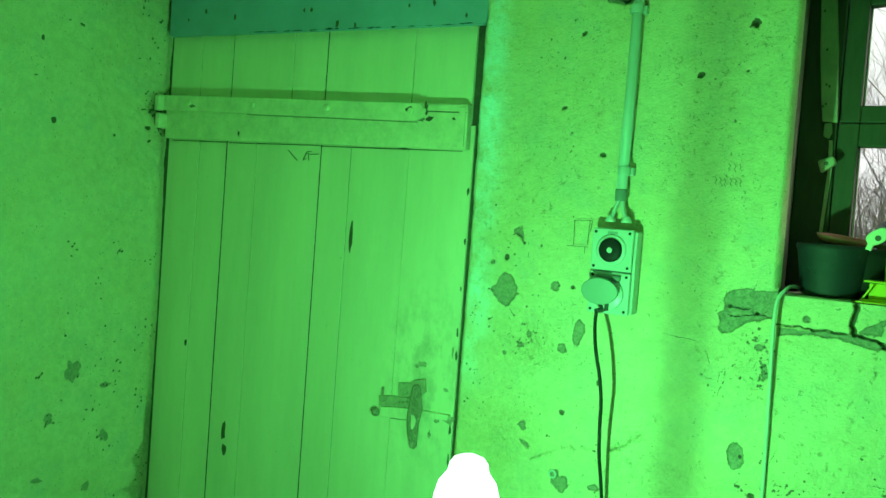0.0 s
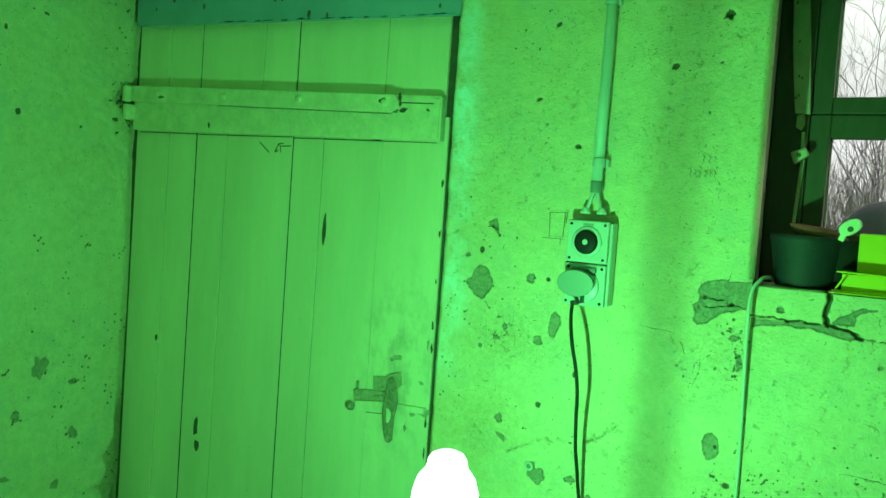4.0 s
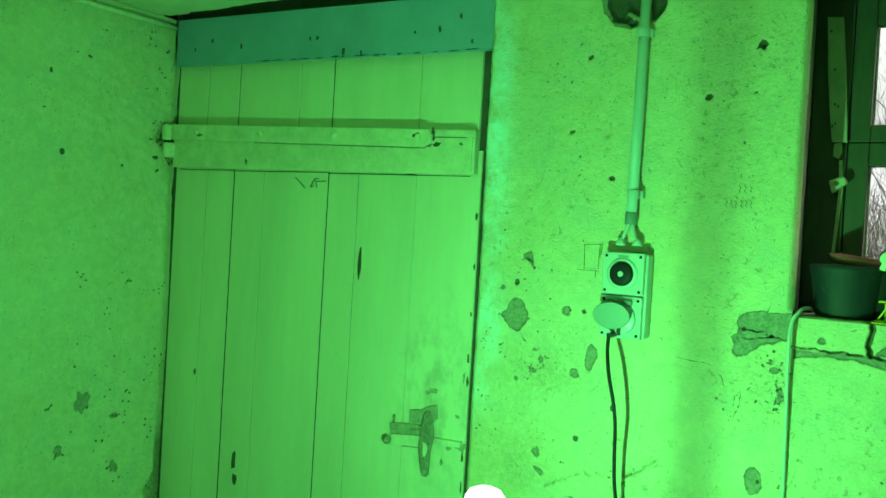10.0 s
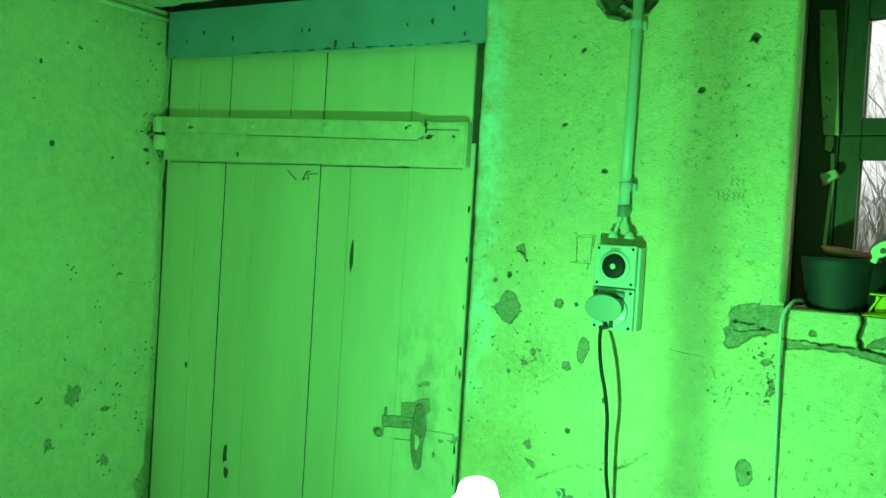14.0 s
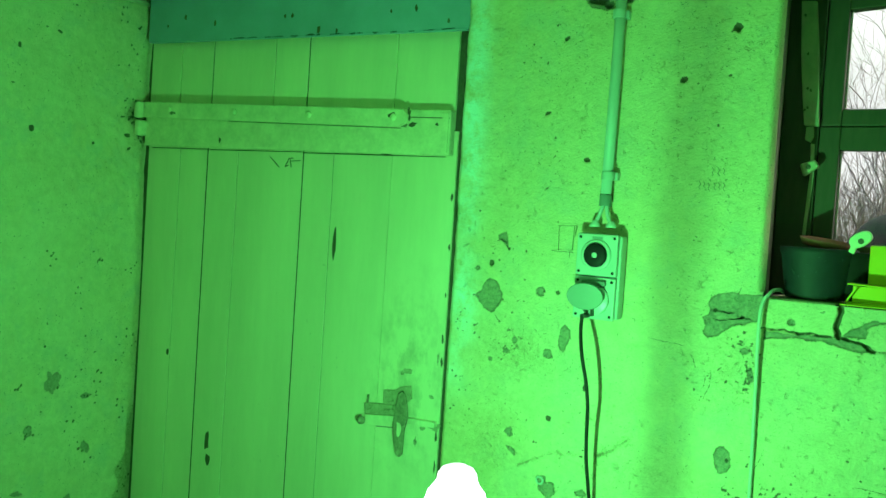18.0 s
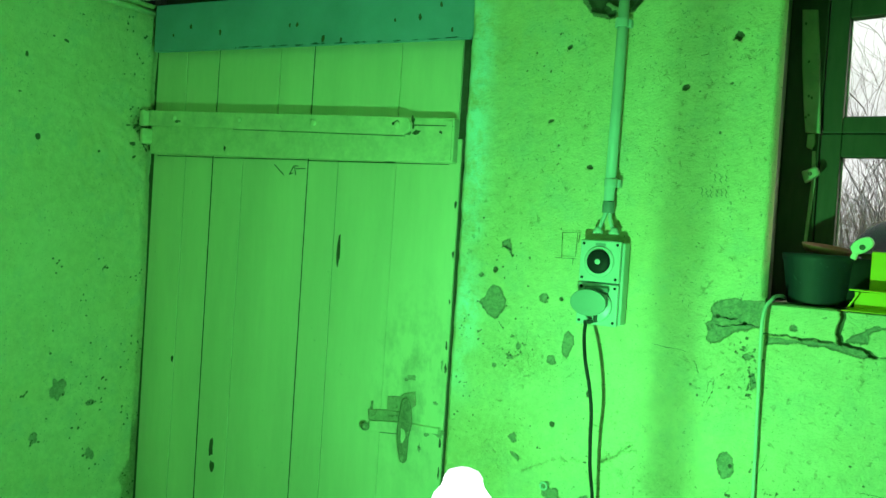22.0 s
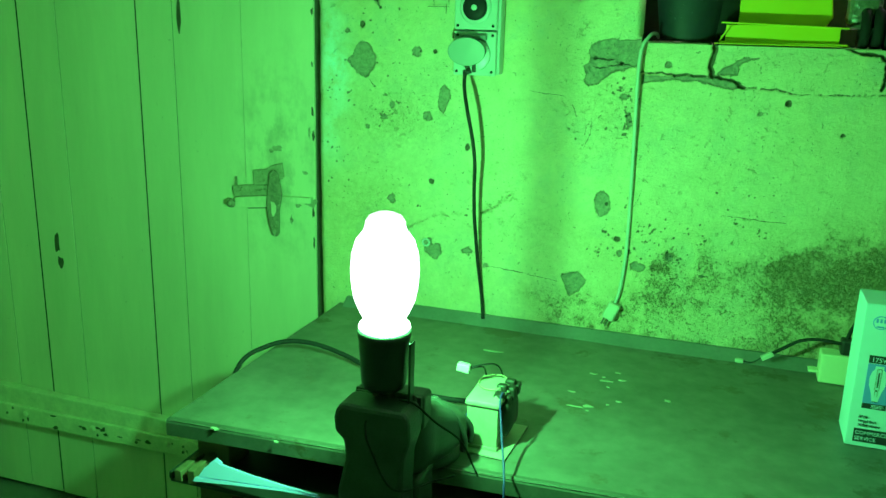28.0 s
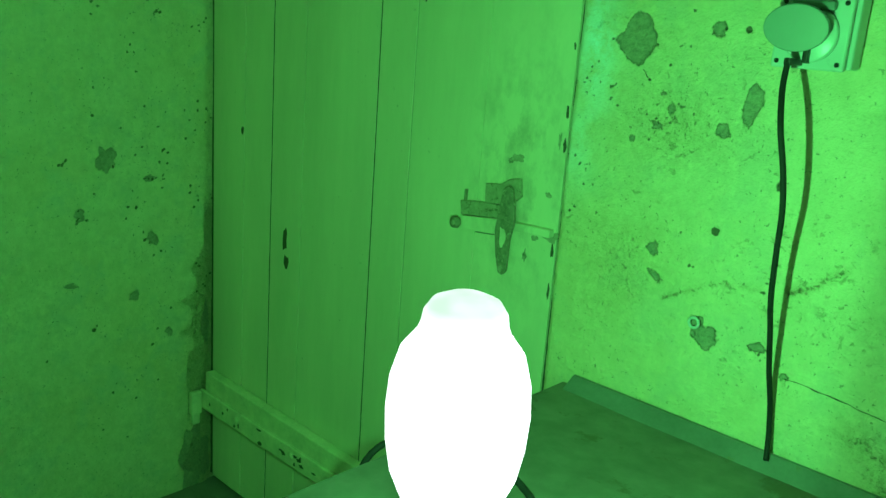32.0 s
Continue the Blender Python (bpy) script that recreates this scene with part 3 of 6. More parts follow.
PITS = [(-1.032, 1.583, 0.008, 0.009, 0), (-0.985, 1.622, 0.0045, 0.005, 0), (-0.938, 1.620, 0.004, 0.005, 0), (-1.016, 1.734, 0.003, 0.003, 0), (-1.059, 1.646, 0.003, 0.005, 0), (-0.965, 1.655, 0.003, 0.003, 0), (-1.004, 1.564, 0.003, 0.003, 0),
        (-0.882, 1.524, 0.004, 0.004, 0), (-0.845, 1.525, 0.006, 0.006, 0), (-1.077, 1.497, 0.005, 0.003, 20), (-0.993, 1.493, 0.004, 0.003, 0), (-1.000, 1.436, 0.004, 0.004, 0),
        (-0.573, 2.038, 0.010, 0.008, 20), (-0.462, 2.149, 0.010, 0.012, 40), (-0.867, 2.147, 0.009, 0.006, 30), (-0.795, 1.852, 0.009, 0.007, 0), (-0.471, 2.044, 0.005, 0.004, 30),
        (-0.847, 1.213, 0.008, 0.008, 0), (-0.758, 1.303, 0.007, 0.010, 0), (-0.466, 1.524, 0.0055, 0.0055, 0), (-0.407, 1.514, 0.0055, 0.0055, 0), (-0.416, 1.196, 0.005, 0.006, 0),
        (-0.053, 1.445, 0.008, 0.008, 0), (-0.386, 1.116, 0.008, 0.008, 0), (-0.413, 1.130, 0.006, 0.004, 20), (-0.515, 1.363, 0.004, 0.004, 0), (-0.415, 1.446, 0.0025, 0.0025, 0), (-0.447, 1.365, 0.004, 0.003, 40),
        (-0.785, 2.300, 0.058, 0.070, 0), (-0.705, 2.300, 0.024, 0.070, 0), (-0.742, 2.33, 0.06, 0.08, 0), (-0.795, 2.236, 0.030, 0.012, -20), (-0.765, 2.222, 0.018, 0.008, 0), (-0.905, 1.965, 0.010, 0.005, 20), (-0.88, 1.905, 0.004, 0.004, 0), (0.060, 1.385, 0.006, 0.005, 0), (-1.153, 1.41, 0.004, 0.006, 0), (-1.152, 1.484, 0.003, 0.005, 0), (-1.150, 1.69, 0.004, 0.010, 0), (-1.148, 2.30, 0.004, 0.014, 0), (-1.149, 2.26, 0.003, 0.010, 0)]
CRACKS = [(0.0062, (-0.214, 1.571), (-0.210, 1.549), (-0.218, 1.513), (-0.210, 1.497)), (0.0030, (-0.366, 1.497), (-0.345, 1.494), (-0.318, 1.498), (-0.289, 1.493), (-0.268, 1.497), (-0.251, 1.493), (-0.207, 1.497)), (0.0044, (-0.207, 1.497), (-0.188, 1.490), (-0.168, 1.488), (-0.154, 1.477), (-0.145, 1.474)),
          (0.0024, (-0.145, 1.474), (-0.120, 1.476), (-0.100, 1.471), (-0.081, 1.473), (-0.050, 1.465), (-0.029, 1.466)), (0.0020, (-0.029, 1.465), (0.068, 1.468), (0.13, 1.471)), (0.0040, (0.026, 1.568), (0.068, 1.554), (0.108, 1.547), (0.121, 1.535), (0.124, 1.495), (0.118, 1.480))]
SPECKS = cluster([(-0.406, 1.463, 0.012, 16), (-0.394, 1.440, 0.012, 14), (-0.388, 1.418, 0.010, 8), (-0.382, 1.388, 0.012, 14), (-0.387, 1.362, 0.008, 8), (-0.412, 1.129, 0.007, 6), (-0.389, 1.117, 0.007, 7), (-0.422, 1.086, 0.014, 12), (-0.336, 1.132, 0.018, 22), (-0.19, 1.128, 0.010, 7), (-0.079, 1.168, 0.010, 7), (-0.06, 1.15, 0.006, 5), (-0.265, 1.088, 0.014, 14), (-0.352, 1.082, 0.012, 10), (-0.30, 1.06, 0.05, 22), (-0.22, 1.09, 0.05, 24), (-0.950, 1.390, 0.022, 14), (-1.091, 1.402, 0.022, 16), (-1.12, 1.44, 0.015, 7), (-0.762, 1.140, 0.012, 4), (-0.751, 1.045, 0.014, 5), (-0.424, 1.085, 0.014, 6), (-0.40, 1.120, 0.026, 10), (-0.463, 1.368, 0.026, 6), (-0.345, 1.12, 0.03, 12),
                  (-0.25, 1.12, 0.04, 14), (-0.36, 1.20, 0.012, 4), (-0.15, 1.17, 0.04, 12), (-0.10, 1.22, 0.03, 8), (-0.93, 1.46, 0.06, 5), (-0.98, 1.62, 0.03, 5), (-0.9, 1.75, 0.12, 8), (-0.55, 1.85, 0.12, 8), (-1.0, 2.1, 0.08, 10), (-0.92, 2.12, 0.06, 8), (-0.87, 1.85, 0.02, 6), (-0.60, 2.2, 0.1, 8), (-1.08, 1.22, 0.03, 14), (-1.10, 1.30, 0.02, 8), (-0.90, 1.15, 0.03, 6), (-0.98, 1.38, 0.04, 10)], 5, 0.0020, 0.0050)


def front_relief(x, z):
    off = 0.0045 * value_noise(x, z, 0.42, 3) + 0.0020 * value_noise(x, z, 0.11, 4) + 0.0008 * value_noise(x, z, 0.030, 5) + 0.0004 * value_noise(x, z, 0.011, 6)
    off += 0.0040 * np.clip(value_noise(x, z * 1.7, 0.026, 7) * value_noise(x, z, 0.09, 9) - 0.26, 0, 0.4)
    off += 0.0035 * np.clip(front_chips(x, z) / 0.004, 0, 1) + 0.016 * np.clip(blob_field(x, z, PITS, 71) / 0.008, 0, 1) + 0.015 * np.clip(crack_field(x, z, CRACKS) / 0.003, 0, 1)
    off += 0.022 * np.clip(1 - (x + 1.157) / 0.022, 0, 1) ** 2 + 0.002 * np.clip(1 - (x + 1.157) / 0.07, 0, 1) * value_noise(x, z, 0.018, 8)
    scraped = np.clip((-0.92 - x) / 0.12, 0, 1) * np.clip((z - 1.55) / 0.2, 0, 1)
    off += scraped * (0.0030 * value_noise(x, z * 0.7, 0.040, 10) + 0.0014 * np.abs(value_noise(x, z, 0.017, 12)))
    edge = np.maximum(np.maximum(WIN[0] - x, x - WIN[1]), np.maximum(WIN[2] - z, z - WIN[3]))
    return off + 0.022 * np.clip(1 - edge / 0.014, 0, 1) ** 2 * (z > 1.575)


def front_grime(x, z):
    brow = np.interp(x, [-0.62, -0.52, -0.41, -0.32, -0.264, -0.144, -0.033, 0.03, 0.20], [0.895, 0.945, 1.00, 1.07, 1.145, 1.165, 1.19, 1.22, 1.24])
    low = np.clip((brow - z + 0.035 * value_noise(x, z, 0.06, 21) + 0.025 * value_noise(x, z, 0.02, 25)) / 0.08, 0, 1)
    band = np.clip(1 - np.abs(brow - 0.035 - z) / 0.05, 0, 1) * np.clip((x + 0.33) / 0.16, 0, 1)
    corner = np.clip((1.185 - z + 0.03 * value_noise(x, z, 0.05, 22)) / 0.05, 0, 1) * np.clip((x + 0.085 + 0.03 * value_noise(x, z, 0.07, 23)) / 0.05, 0, 1) * np.clip((z - 0.97) / 0.09, 0.25, 1)
    blots = 0.55 * np.exp(-(((x + 0.95) / 0.13) ** 2 + ((z - 1.37) / 0.07) ** 2)) + 0.5 * np.exp(-(((x + 1.02) / 0.10) ** 2 + ((z - 1.12) / 0.12) ** 2))
    blots += 0.5 * np.exp(-(((x + 0.42) / 0.09) ** 2 + ((z - 1.40) / 0.10) ** 2)) + 0.45 * np.exp(-(((x + 0.80) / 0.07) ** 2 + ((z - 2.28) / 0.10) ** 2))
    blots += 0.8 * np.clip(crack_field(x, z, [(0.012, (-0.715, 1.147), (-0.68, 1.165), (-0.641, 1.200)), (0.008, (-0.92, 1.083), (-0.83, 1.130), (-0.76, 1.140)), (0.006, (-0.66, 1.42), (-0.60, 1.424))]) / 0.010, 0, 1)
    blots += 0.55 * np.exp(-(((x + 0.575) / 0.06) ** 2 + ((z - 0.955) / 0.03) ** 2)) + 0.6 * np.exp(-(((x + 0.467) / 0.06) ** 2 + ((z - 0.96) / 0.03) ** 2)) + 0.25 * np.exp(-(((x + 0.265) / 0.07) ** 2 + ((z - 0.985) / 0.03) ** 2))
    blots += 0.45 * np.exp(-(((x + 0.62) / 0.12) ** 2 + ((z - 1.13) / 0.025) ** 2)) + 0.3 * np.exp(-(((x + 0.40) / 0.18) ** 2 + ((z - 1.10) / 0.06) ** 2))
    return np.clip(0.16 + 0.14 * value_noise(x, z, 0.25, 24) + low * (0.64 + 0.10 * value_noise(x, z, 0.05, 26) + 0.16 * value_noise(x, z, 0.018, 27)) + 0.13 * band + 0.42 * corner + blots, 0, 1.15)


def front_pale(x, z):
    edge = np.exp(-(((x + 1.125 - 0.03 * value_noise(x, z, 0.3, 61)) / 0.042) ** 2)) * np.clip((z - 1.15) / 0.3, 0, 1)
    return np.clip(0.9 * edge * (0.75 + 0.5 * value_noise(x, z, 0.05, 62)), 0, 1)


xs = np.concatenate([np.arange(-1.157, -0.37, 0.004), np.arange(-0.37, 0.14, 0.0025), np.arange(0.14, 0.30, 0.004), np.arange(0.30, 1.61, 0.05)])
zs = np.concatenate([np.arange(0.0, 0.86, 0.05), np.arange(0.86, 1.452, 0.004), np.arange(1.452, 1.568, 0.002), np.arange(1.568, 2.40, 0.004)])
xs = np.unique(np.round(np.append(xs, [WIN[0], WIN[1]]), 4))
zs = np.unique(np.round(np.append(zs, [WIN[2], WIN[3]]), 4))
wall_front = sheet("wall_front", xs, zs, lambda u, v, o: np.stack([u, WALL_Y + o, v], -1), front_relief,
                   {"chip": front_chips, "pit": lambda u, v: np.maximum(np.maximum(blob_field(u, v, PITS, 71), blob_field(u, v, SPECKS, 500)), crack_field(u, v, CRACKS)), "grime": front_grime, "pale": front_pale}, M_PLASTER,
                   keep=lambda u, v: ~((u > WIN[0]) & (u < WIN[1]) & (v > WIN[2]) & (v < WIN[3])))
tagged(wall_front, "old limewashed plaster wall with chips, nail holes and mould", "wall", kind="structure")

# wall core, painted near-black so the openings round it look shaded
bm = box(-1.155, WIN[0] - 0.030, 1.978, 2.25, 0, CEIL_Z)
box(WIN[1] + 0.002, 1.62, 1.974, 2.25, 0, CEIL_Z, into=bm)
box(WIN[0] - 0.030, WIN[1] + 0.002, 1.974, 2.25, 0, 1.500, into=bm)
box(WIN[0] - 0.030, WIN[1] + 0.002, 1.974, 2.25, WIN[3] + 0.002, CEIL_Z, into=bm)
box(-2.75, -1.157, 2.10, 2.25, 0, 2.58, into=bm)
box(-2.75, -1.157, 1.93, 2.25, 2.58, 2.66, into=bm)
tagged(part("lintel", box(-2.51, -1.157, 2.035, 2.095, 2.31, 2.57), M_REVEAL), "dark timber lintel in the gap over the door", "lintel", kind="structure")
tagged(part("wall_core", bm, M_DARK), "rough masonry behind the plaster, coloured near-black for the shaded gaps", "wall", kind="structure")

# left wall
LCHIPS = [(1.706, 1.081, 0.028, 0.033, 0), (1.97, 0.10, 0.05, 0.12, 0), (1.632, 0.933, 0.014, 0.020, 0), (1.838, 0.845, 0.014, 0.022, 30), (1.83, 1.02, 0.016, 0.010, 0),
          (1.78, 0.68, 0.016, 0.014, 0), (1.60, 0.74, 0.018, 0.008, 0), (2.01, 0.55, 0.016, 0.07, 0), (1.885, 0.55, 0.011, 0.015, 20)]
LPITS = [(1.541, 2.130, 0.007, 0.010, 0), (1.673, 2.199, 0.012, 0.005, -10), (1.629, 2.204, 0.006, 0.004, 0), (1.526, 2.014, 0.007, 0.004, 0), (1.936, 2.143, 0.004, 0.006, 0), (1.893, 2.135, 0.004, 0.005, 0), (1.726, 2.295, 0.006, 0.004, 0), (1.592, 1.885, 0.010, 0.011, 0), (1.814, 1.864, 0.006, 0.006, 0), (1.945, 1.905, 0.016, 0.007, 0), (1.955, 1.86, 0.009, 0.006, 40),
         (1.79, 0.94, 0.005, 0.007, 0), (1.40, 1.60, 0.008, 0.008, 0), (1.66, 0.60, 0.007, 0.007, 0)]

LSPECKS = cluster([(1.80, 0.42, 0.07, 7), (1.90, 0.60, 0.05, 5), (1.72, 0.35, 0.06, 5), (1.60, 0.5, 0.08, 4)], 18, 0.003, 0.007) + cluster([(1.50, 1.50, 0.15, 22), (1.75, 1.50, 0.15, 26), (1.60, 1.00, 0.15, 22), (1.85, 1.20, 0.10, 16), (1.80, 1.80, 0.10, 14)], 28, 0.0016, 0.0038) + cluster([(1.97, 2.02, 0.03, 10), (1.985, 1.972, 0.012, 14), (1.962, 1.974, 0.010, 9), (1.99, 1.925, 0.014, 9), (1.93, 2.25, 0.04, 8), (1.90, 2.34, 0.03, 7), (1.688, 1.491, 0.012, 5), (1.854, 1.478, 0.014, 6), (1.789, 1.348, 0.02, 6), (1.855, 1.039, 0.03, 9), (1.772, 0.958, 0.02, 6), (1.636, 0.93, 0.012, 5), (1.839, 0.841, 0.02, 7), (1.602, 1.072, 0.012, 4), (1.90, 1.15, 0.04, 7), (1.99, 1.45, 0.02, 6), (2.0, 1.2, 0.025, 10), (1.99, 0.95, 0.025, 10), (1.99, 0.7, 0.025, 8), (1.75, 1.2, 0.08, 8), (1.98, 1.93, 0.022, 6)], 8, 0.0038, 0.0066)
LSTEP = [(1.453, 2.211), (1.514, 2.214), (1.539, 2.205), (1.572, 2.135), (1.609, 2.112), (1.621, 2.133), (1.675, 2.122), (1.717, 2.121), (1.756, 2.071), (1.817, 2.034), (1.871, 2.019)]
LCRACKS = [(0.0014, (1.845, 1.018), (1.867, 1.009), (1.877, 1.037), (1.920, 1.052)), (0.0014, (1.835, 0.83), (1.82, 0.812), (1.774, 0.778)), (0.0012, *LSTEP[:3]), (0.0008, *LSTEP[3:8]), (0.0013, *LSTEP[7:]), (0.0036, (2.01, 1.962), (1.96, 1.969), (1.915, 1.964)), (0.004, (2.0, 1.955), (1.985, 1.91), (2.005, 1.885)), (0.0055, (2.012, 2.03), (1.998, 1.99), (2.005, 1.95))]
LRIDGES = [(0.004, *LSTEP), (0.006, (1.50, 2.32), (1.62, 2.27), (1.72, 2.26)), (0.006, (1.60, 2.05), (1.74, 2.0), (1.86, 1.95)), (0.008, (1.90, 1.86), (1.97, 1.74), (1.99, 1.60))]


def left_relief(y, z):
    off = 0.006 * value_noise(y, z, 0.5, 33) + 0.0028 * value_noise(y, z, 0.12, 34) + 0.0012 * value_noise(y, z, 0.034, 35) + 0.0005 * value_noise(y, z, 0.013, 36)
    rough = np.exp(-(((y - 1.95) / 0.22) ** 2 + ((z - 1.95) / 0.30) ** 2))
    off += rough * (0.004 * value_noise(y + 0.6 * z, z - 0.3 * y, 0.022, 37) + 0.0035 * value_noise(y, z, 0.05, 38)) - 0.0035 * np.clip((crack_field(y, z, LRIDGES) + 0.004) / 0.014, 0, 1)
    off += 0.012 * np.clip((y - 1.995) / 0.030, 0, 1) ** 1.5
    return off + 0.006 * np.clip(crack_field(y, z, LCRACKS) / 0.004, 0, 1) + 0.003 * np.clip(blob_field(y, z, LCHIPS, 211) / 0.004, 0, 1) + 0.010 * np.clip(blob_field(y, z, LPITS, 271) / 0.006, 0, 1)


def left_darkening(y, z):
    # soot at the hinge; darker towards the door edge, floor and ceiling
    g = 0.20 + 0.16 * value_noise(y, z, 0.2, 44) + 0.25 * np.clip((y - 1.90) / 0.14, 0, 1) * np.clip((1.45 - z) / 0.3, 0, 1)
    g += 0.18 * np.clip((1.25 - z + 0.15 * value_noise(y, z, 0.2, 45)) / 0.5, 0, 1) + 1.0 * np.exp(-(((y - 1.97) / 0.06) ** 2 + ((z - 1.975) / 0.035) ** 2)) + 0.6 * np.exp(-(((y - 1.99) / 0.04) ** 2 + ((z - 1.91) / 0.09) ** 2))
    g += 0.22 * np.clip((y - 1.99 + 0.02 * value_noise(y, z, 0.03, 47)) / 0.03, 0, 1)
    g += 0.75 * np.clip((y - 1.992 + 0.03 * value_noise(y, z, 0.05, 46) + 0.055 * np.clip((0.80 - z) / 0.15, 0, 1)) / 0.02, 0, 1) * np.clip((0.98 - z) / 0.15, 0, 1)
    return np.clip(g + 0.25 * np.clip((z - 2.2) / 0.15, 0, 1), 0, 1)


ys = np.concatenate([np.arange(-2.2, 1.0, 0.1), np.arange(1.0, 2.105, 0.005)])
zl = np.arange(0.0, 2.40, 0.005)
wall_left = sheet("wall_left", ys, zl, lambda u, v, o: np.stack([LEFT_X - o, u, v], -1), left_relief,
                  {"chip": lambda u, v: blob_field(u, v, LCHIPS, 211), "pit": lambda u, v: np.maximum(np.maximum(blob_field(u, v, LPITS, 271), blob_field(u, v, LSPECKS, 700)), crack_field(u, v, LCRACKS)), "grime": left_darkening, "pale": lambda u, v: 0.0 * u}, M_SIDE)
tagged(wall_left, "old limewashed plaster side wall, pocked and stained", "wall", kind="structure")
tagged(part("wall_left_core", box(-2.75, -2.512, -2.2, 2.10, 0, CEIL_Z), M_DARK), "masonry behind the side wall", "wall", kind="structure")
tagged(part("wall_back", box(-2.75, 1.85, -2.45, -2.2, 0, CEIL_Z), M_CEIL), "plain plastered back wall", "wall", kind="structure")
tagged(part("wall_right", box(1.6, 1.85, -2.2, 1.945, 0, CEIL_Z), M_CEIL), "plain plastered end wall", "wall", kind="structure")
tagged(part("floor", box(-2.75, 1.85, -2.45, 2.25, -0.12, 0.0), M_FLOOR), "grey concrete floor", "floor", kind="structure")
bm = box(-2.75, 1.85, -2.45, 1.945, CEIL_Z + 0.002, CEIL_Z + 0.19)
box(-1.157, 1.85, 1.946, 2.25, CEIL_Z + 0.002, CEIL_Z + 0.19, into=bm)
# crumbled plaster along the open edge over the door
rnd = random.Random(12)
for k in range(26):
    x = -2.46 + 0.05 * k
    box(x, x + 0.0498, 1.9455, 1.953 + rnd.uniform(0, 0.014), CEIL_Z + 0.003, CEIL_Z + 0.03 + rnd.uniform(0, 0.02), into=bm)
tagged(part("ceiling", bm, M_CEILING), "low painted ceiling with mould spots and a crumbled edge", "ceiling", kind="structure")

# a thin pipe runs along the top of the left wall
pipe = thing("ceiling_pipe", "thin painted pipe along the top of the wall", "pipe")
part("pipe_run", tube(glide([(LEFT_X + 0.016, -1.5, 2.357), (LEFT_X + 0.015, 0.6, 2.359), (LEFT_X + 0.016, 1.992, 2.361)], 6), 0.009, 10), M_LEDGE, pipe, smooth=True)
for y in (0.3, 1.15):
    part("pipe_clip", box(LEFT_X - 0.004, LEFT_X + 0.027, y - 0.006, y + 0.006, 2.345, 2.374, 0.002), M_LEDGE, pipe)

# ---- door ----
door = thing("door_1", "closed ledged board door in old cream paint, grimy round the latch", "door", kind="structure")
EDGES = [-2.466, -2.305, -2.172, -2.032, -1.755, -1.636, -1.421, -1.2045]
for k, (a, b) in enumerate(zip(EDGES, EDGES[1:])):
    wide = {-2.172: 0.004, -1.755: 0.003}.get(b, 0.0011)
    back = {-2.172: 0.004, -1.755: 0.003}.get(a, 0.0011)
    dy = (0.0, 0.0012, -0.0006, 0.0008, 0.0, 0.001, -0.0004)[k]
    part("plank", box(a + back, b - wide, DOOR_Y + dy, DOOR_Y + 0.028, 0.02, 1.93, 0.0006, 1), M_DOOR, door)
UPPER = [-2.466, -2.314, -2.161, -1.888, -1.748, -1.421, -1.217]
for k, (a, b) in enumerate(zip(UPPER, UPPER[1:])):
    gap = 0.006 if b in (-2.161, -1.748) else 0.002
    part("plank", box(a + 0.0006, b - gap, DOOR_Y - 0.004 + 0.001 * (k % 2), DOOR_Y + 0.026, 1.934, 2.30, 0.0012, 1), M_DOOR, door)
for x, w in ((-2.172, 0.0038), (-1.755, 0.0026), (-2.305, 0.0013), (-2.032, 0.0016), (-1.636, 0.0018), (-1.421, 0.0011)):
    part("joint", box(x - w, x + w, DOOR_Y + 0.003, DOOR_Y + 0.02, 0.03, 1.92), M_DARK, door)
for x, w in ((-2.164, 0.0035), (-1.751, 0.003)):
    part("joint", box(x - w, x + w, DOOR_Y + 0.001, DOOR_Y + 0.018, 1.94, 2.29), M_DARK, door)
for x0, x1, z0, z1 in ((-2.445, -2.168, 1.8735, 1.870), (-1.755, -1.24, 1.8645, 1.8595), (-2.16, -1.76, 1.869, 1.8665)):
    part("joint", slab([(x0, z0 - 0.0020), (x1, z1 - 0.0014), (x1, z1), (x0, z0)], "y", DOOR_Y - 0.0016, DOOR_Y + 0.002), M_DARK, door)
# dark strips set in the open gaps beside the door to give their shade
part("joint", box(-2.496, -2.4665, 2.034, 2.05, 0.02, 2.40), M_RUST, door)
part("joint", box(-2.4660, -2.430, 2.0215, 2.0245, 2.24, 2.42), M_RUST, door)
part("joint", box(-1.232, -1.159, 2.036, 2.05, 0.02, 2.30), M_RUST, door)
part("top_rail", slab([(-2.452, 1.877), (-1.212, 1.861), (-1.214, 1.984), (-2.452, 2.018)], "y", 1.998, 2.0255, 0.004), M_LEDGE, door)
part("joint_strip", box(-1.236, -1.217, 1.992, 1.998, 1.866, 1.975, 0.002), M_LEDGE, door)
strap = part("strap_hinge", slab([(-2.462, 1.973), (-1.378, 1.936), (-1.352, 1.948), (-1.348, 1.970), (-1.362, 1.987), (-2.462, 2.026)], "y", 1.984, 1.997, 0.003), M_LEDGE, door, "thickly painted iron strap hinge")
part("knuckle", box(-2.4665, -2.4400, 1.956, 1.9838, 1.968, 2.024, 0.008, 3), M_LEDGE, strap)
for x, z in ((-2.315, 1.996), (-2.011, 1.985), (-1.702, 1.974), (-1.392, 1.964)):
    part("bolt", turned(lathe([(0.010, 0), (0.0105, 0.004), (0.007, 0.007), (0.002, 0.008)], 10), Matrix.Translation((x, 1.984, z)) @ pose(0, 0, 0, 90)), M_LEDGE, strap)
part("joint", slab([(-2.05, 1.9570), (-1.375, 1.9338), (-1.375, 1.9350), (-2.05, 1.9580)], "y", 1.9955, 1.999), M_RUST, door)
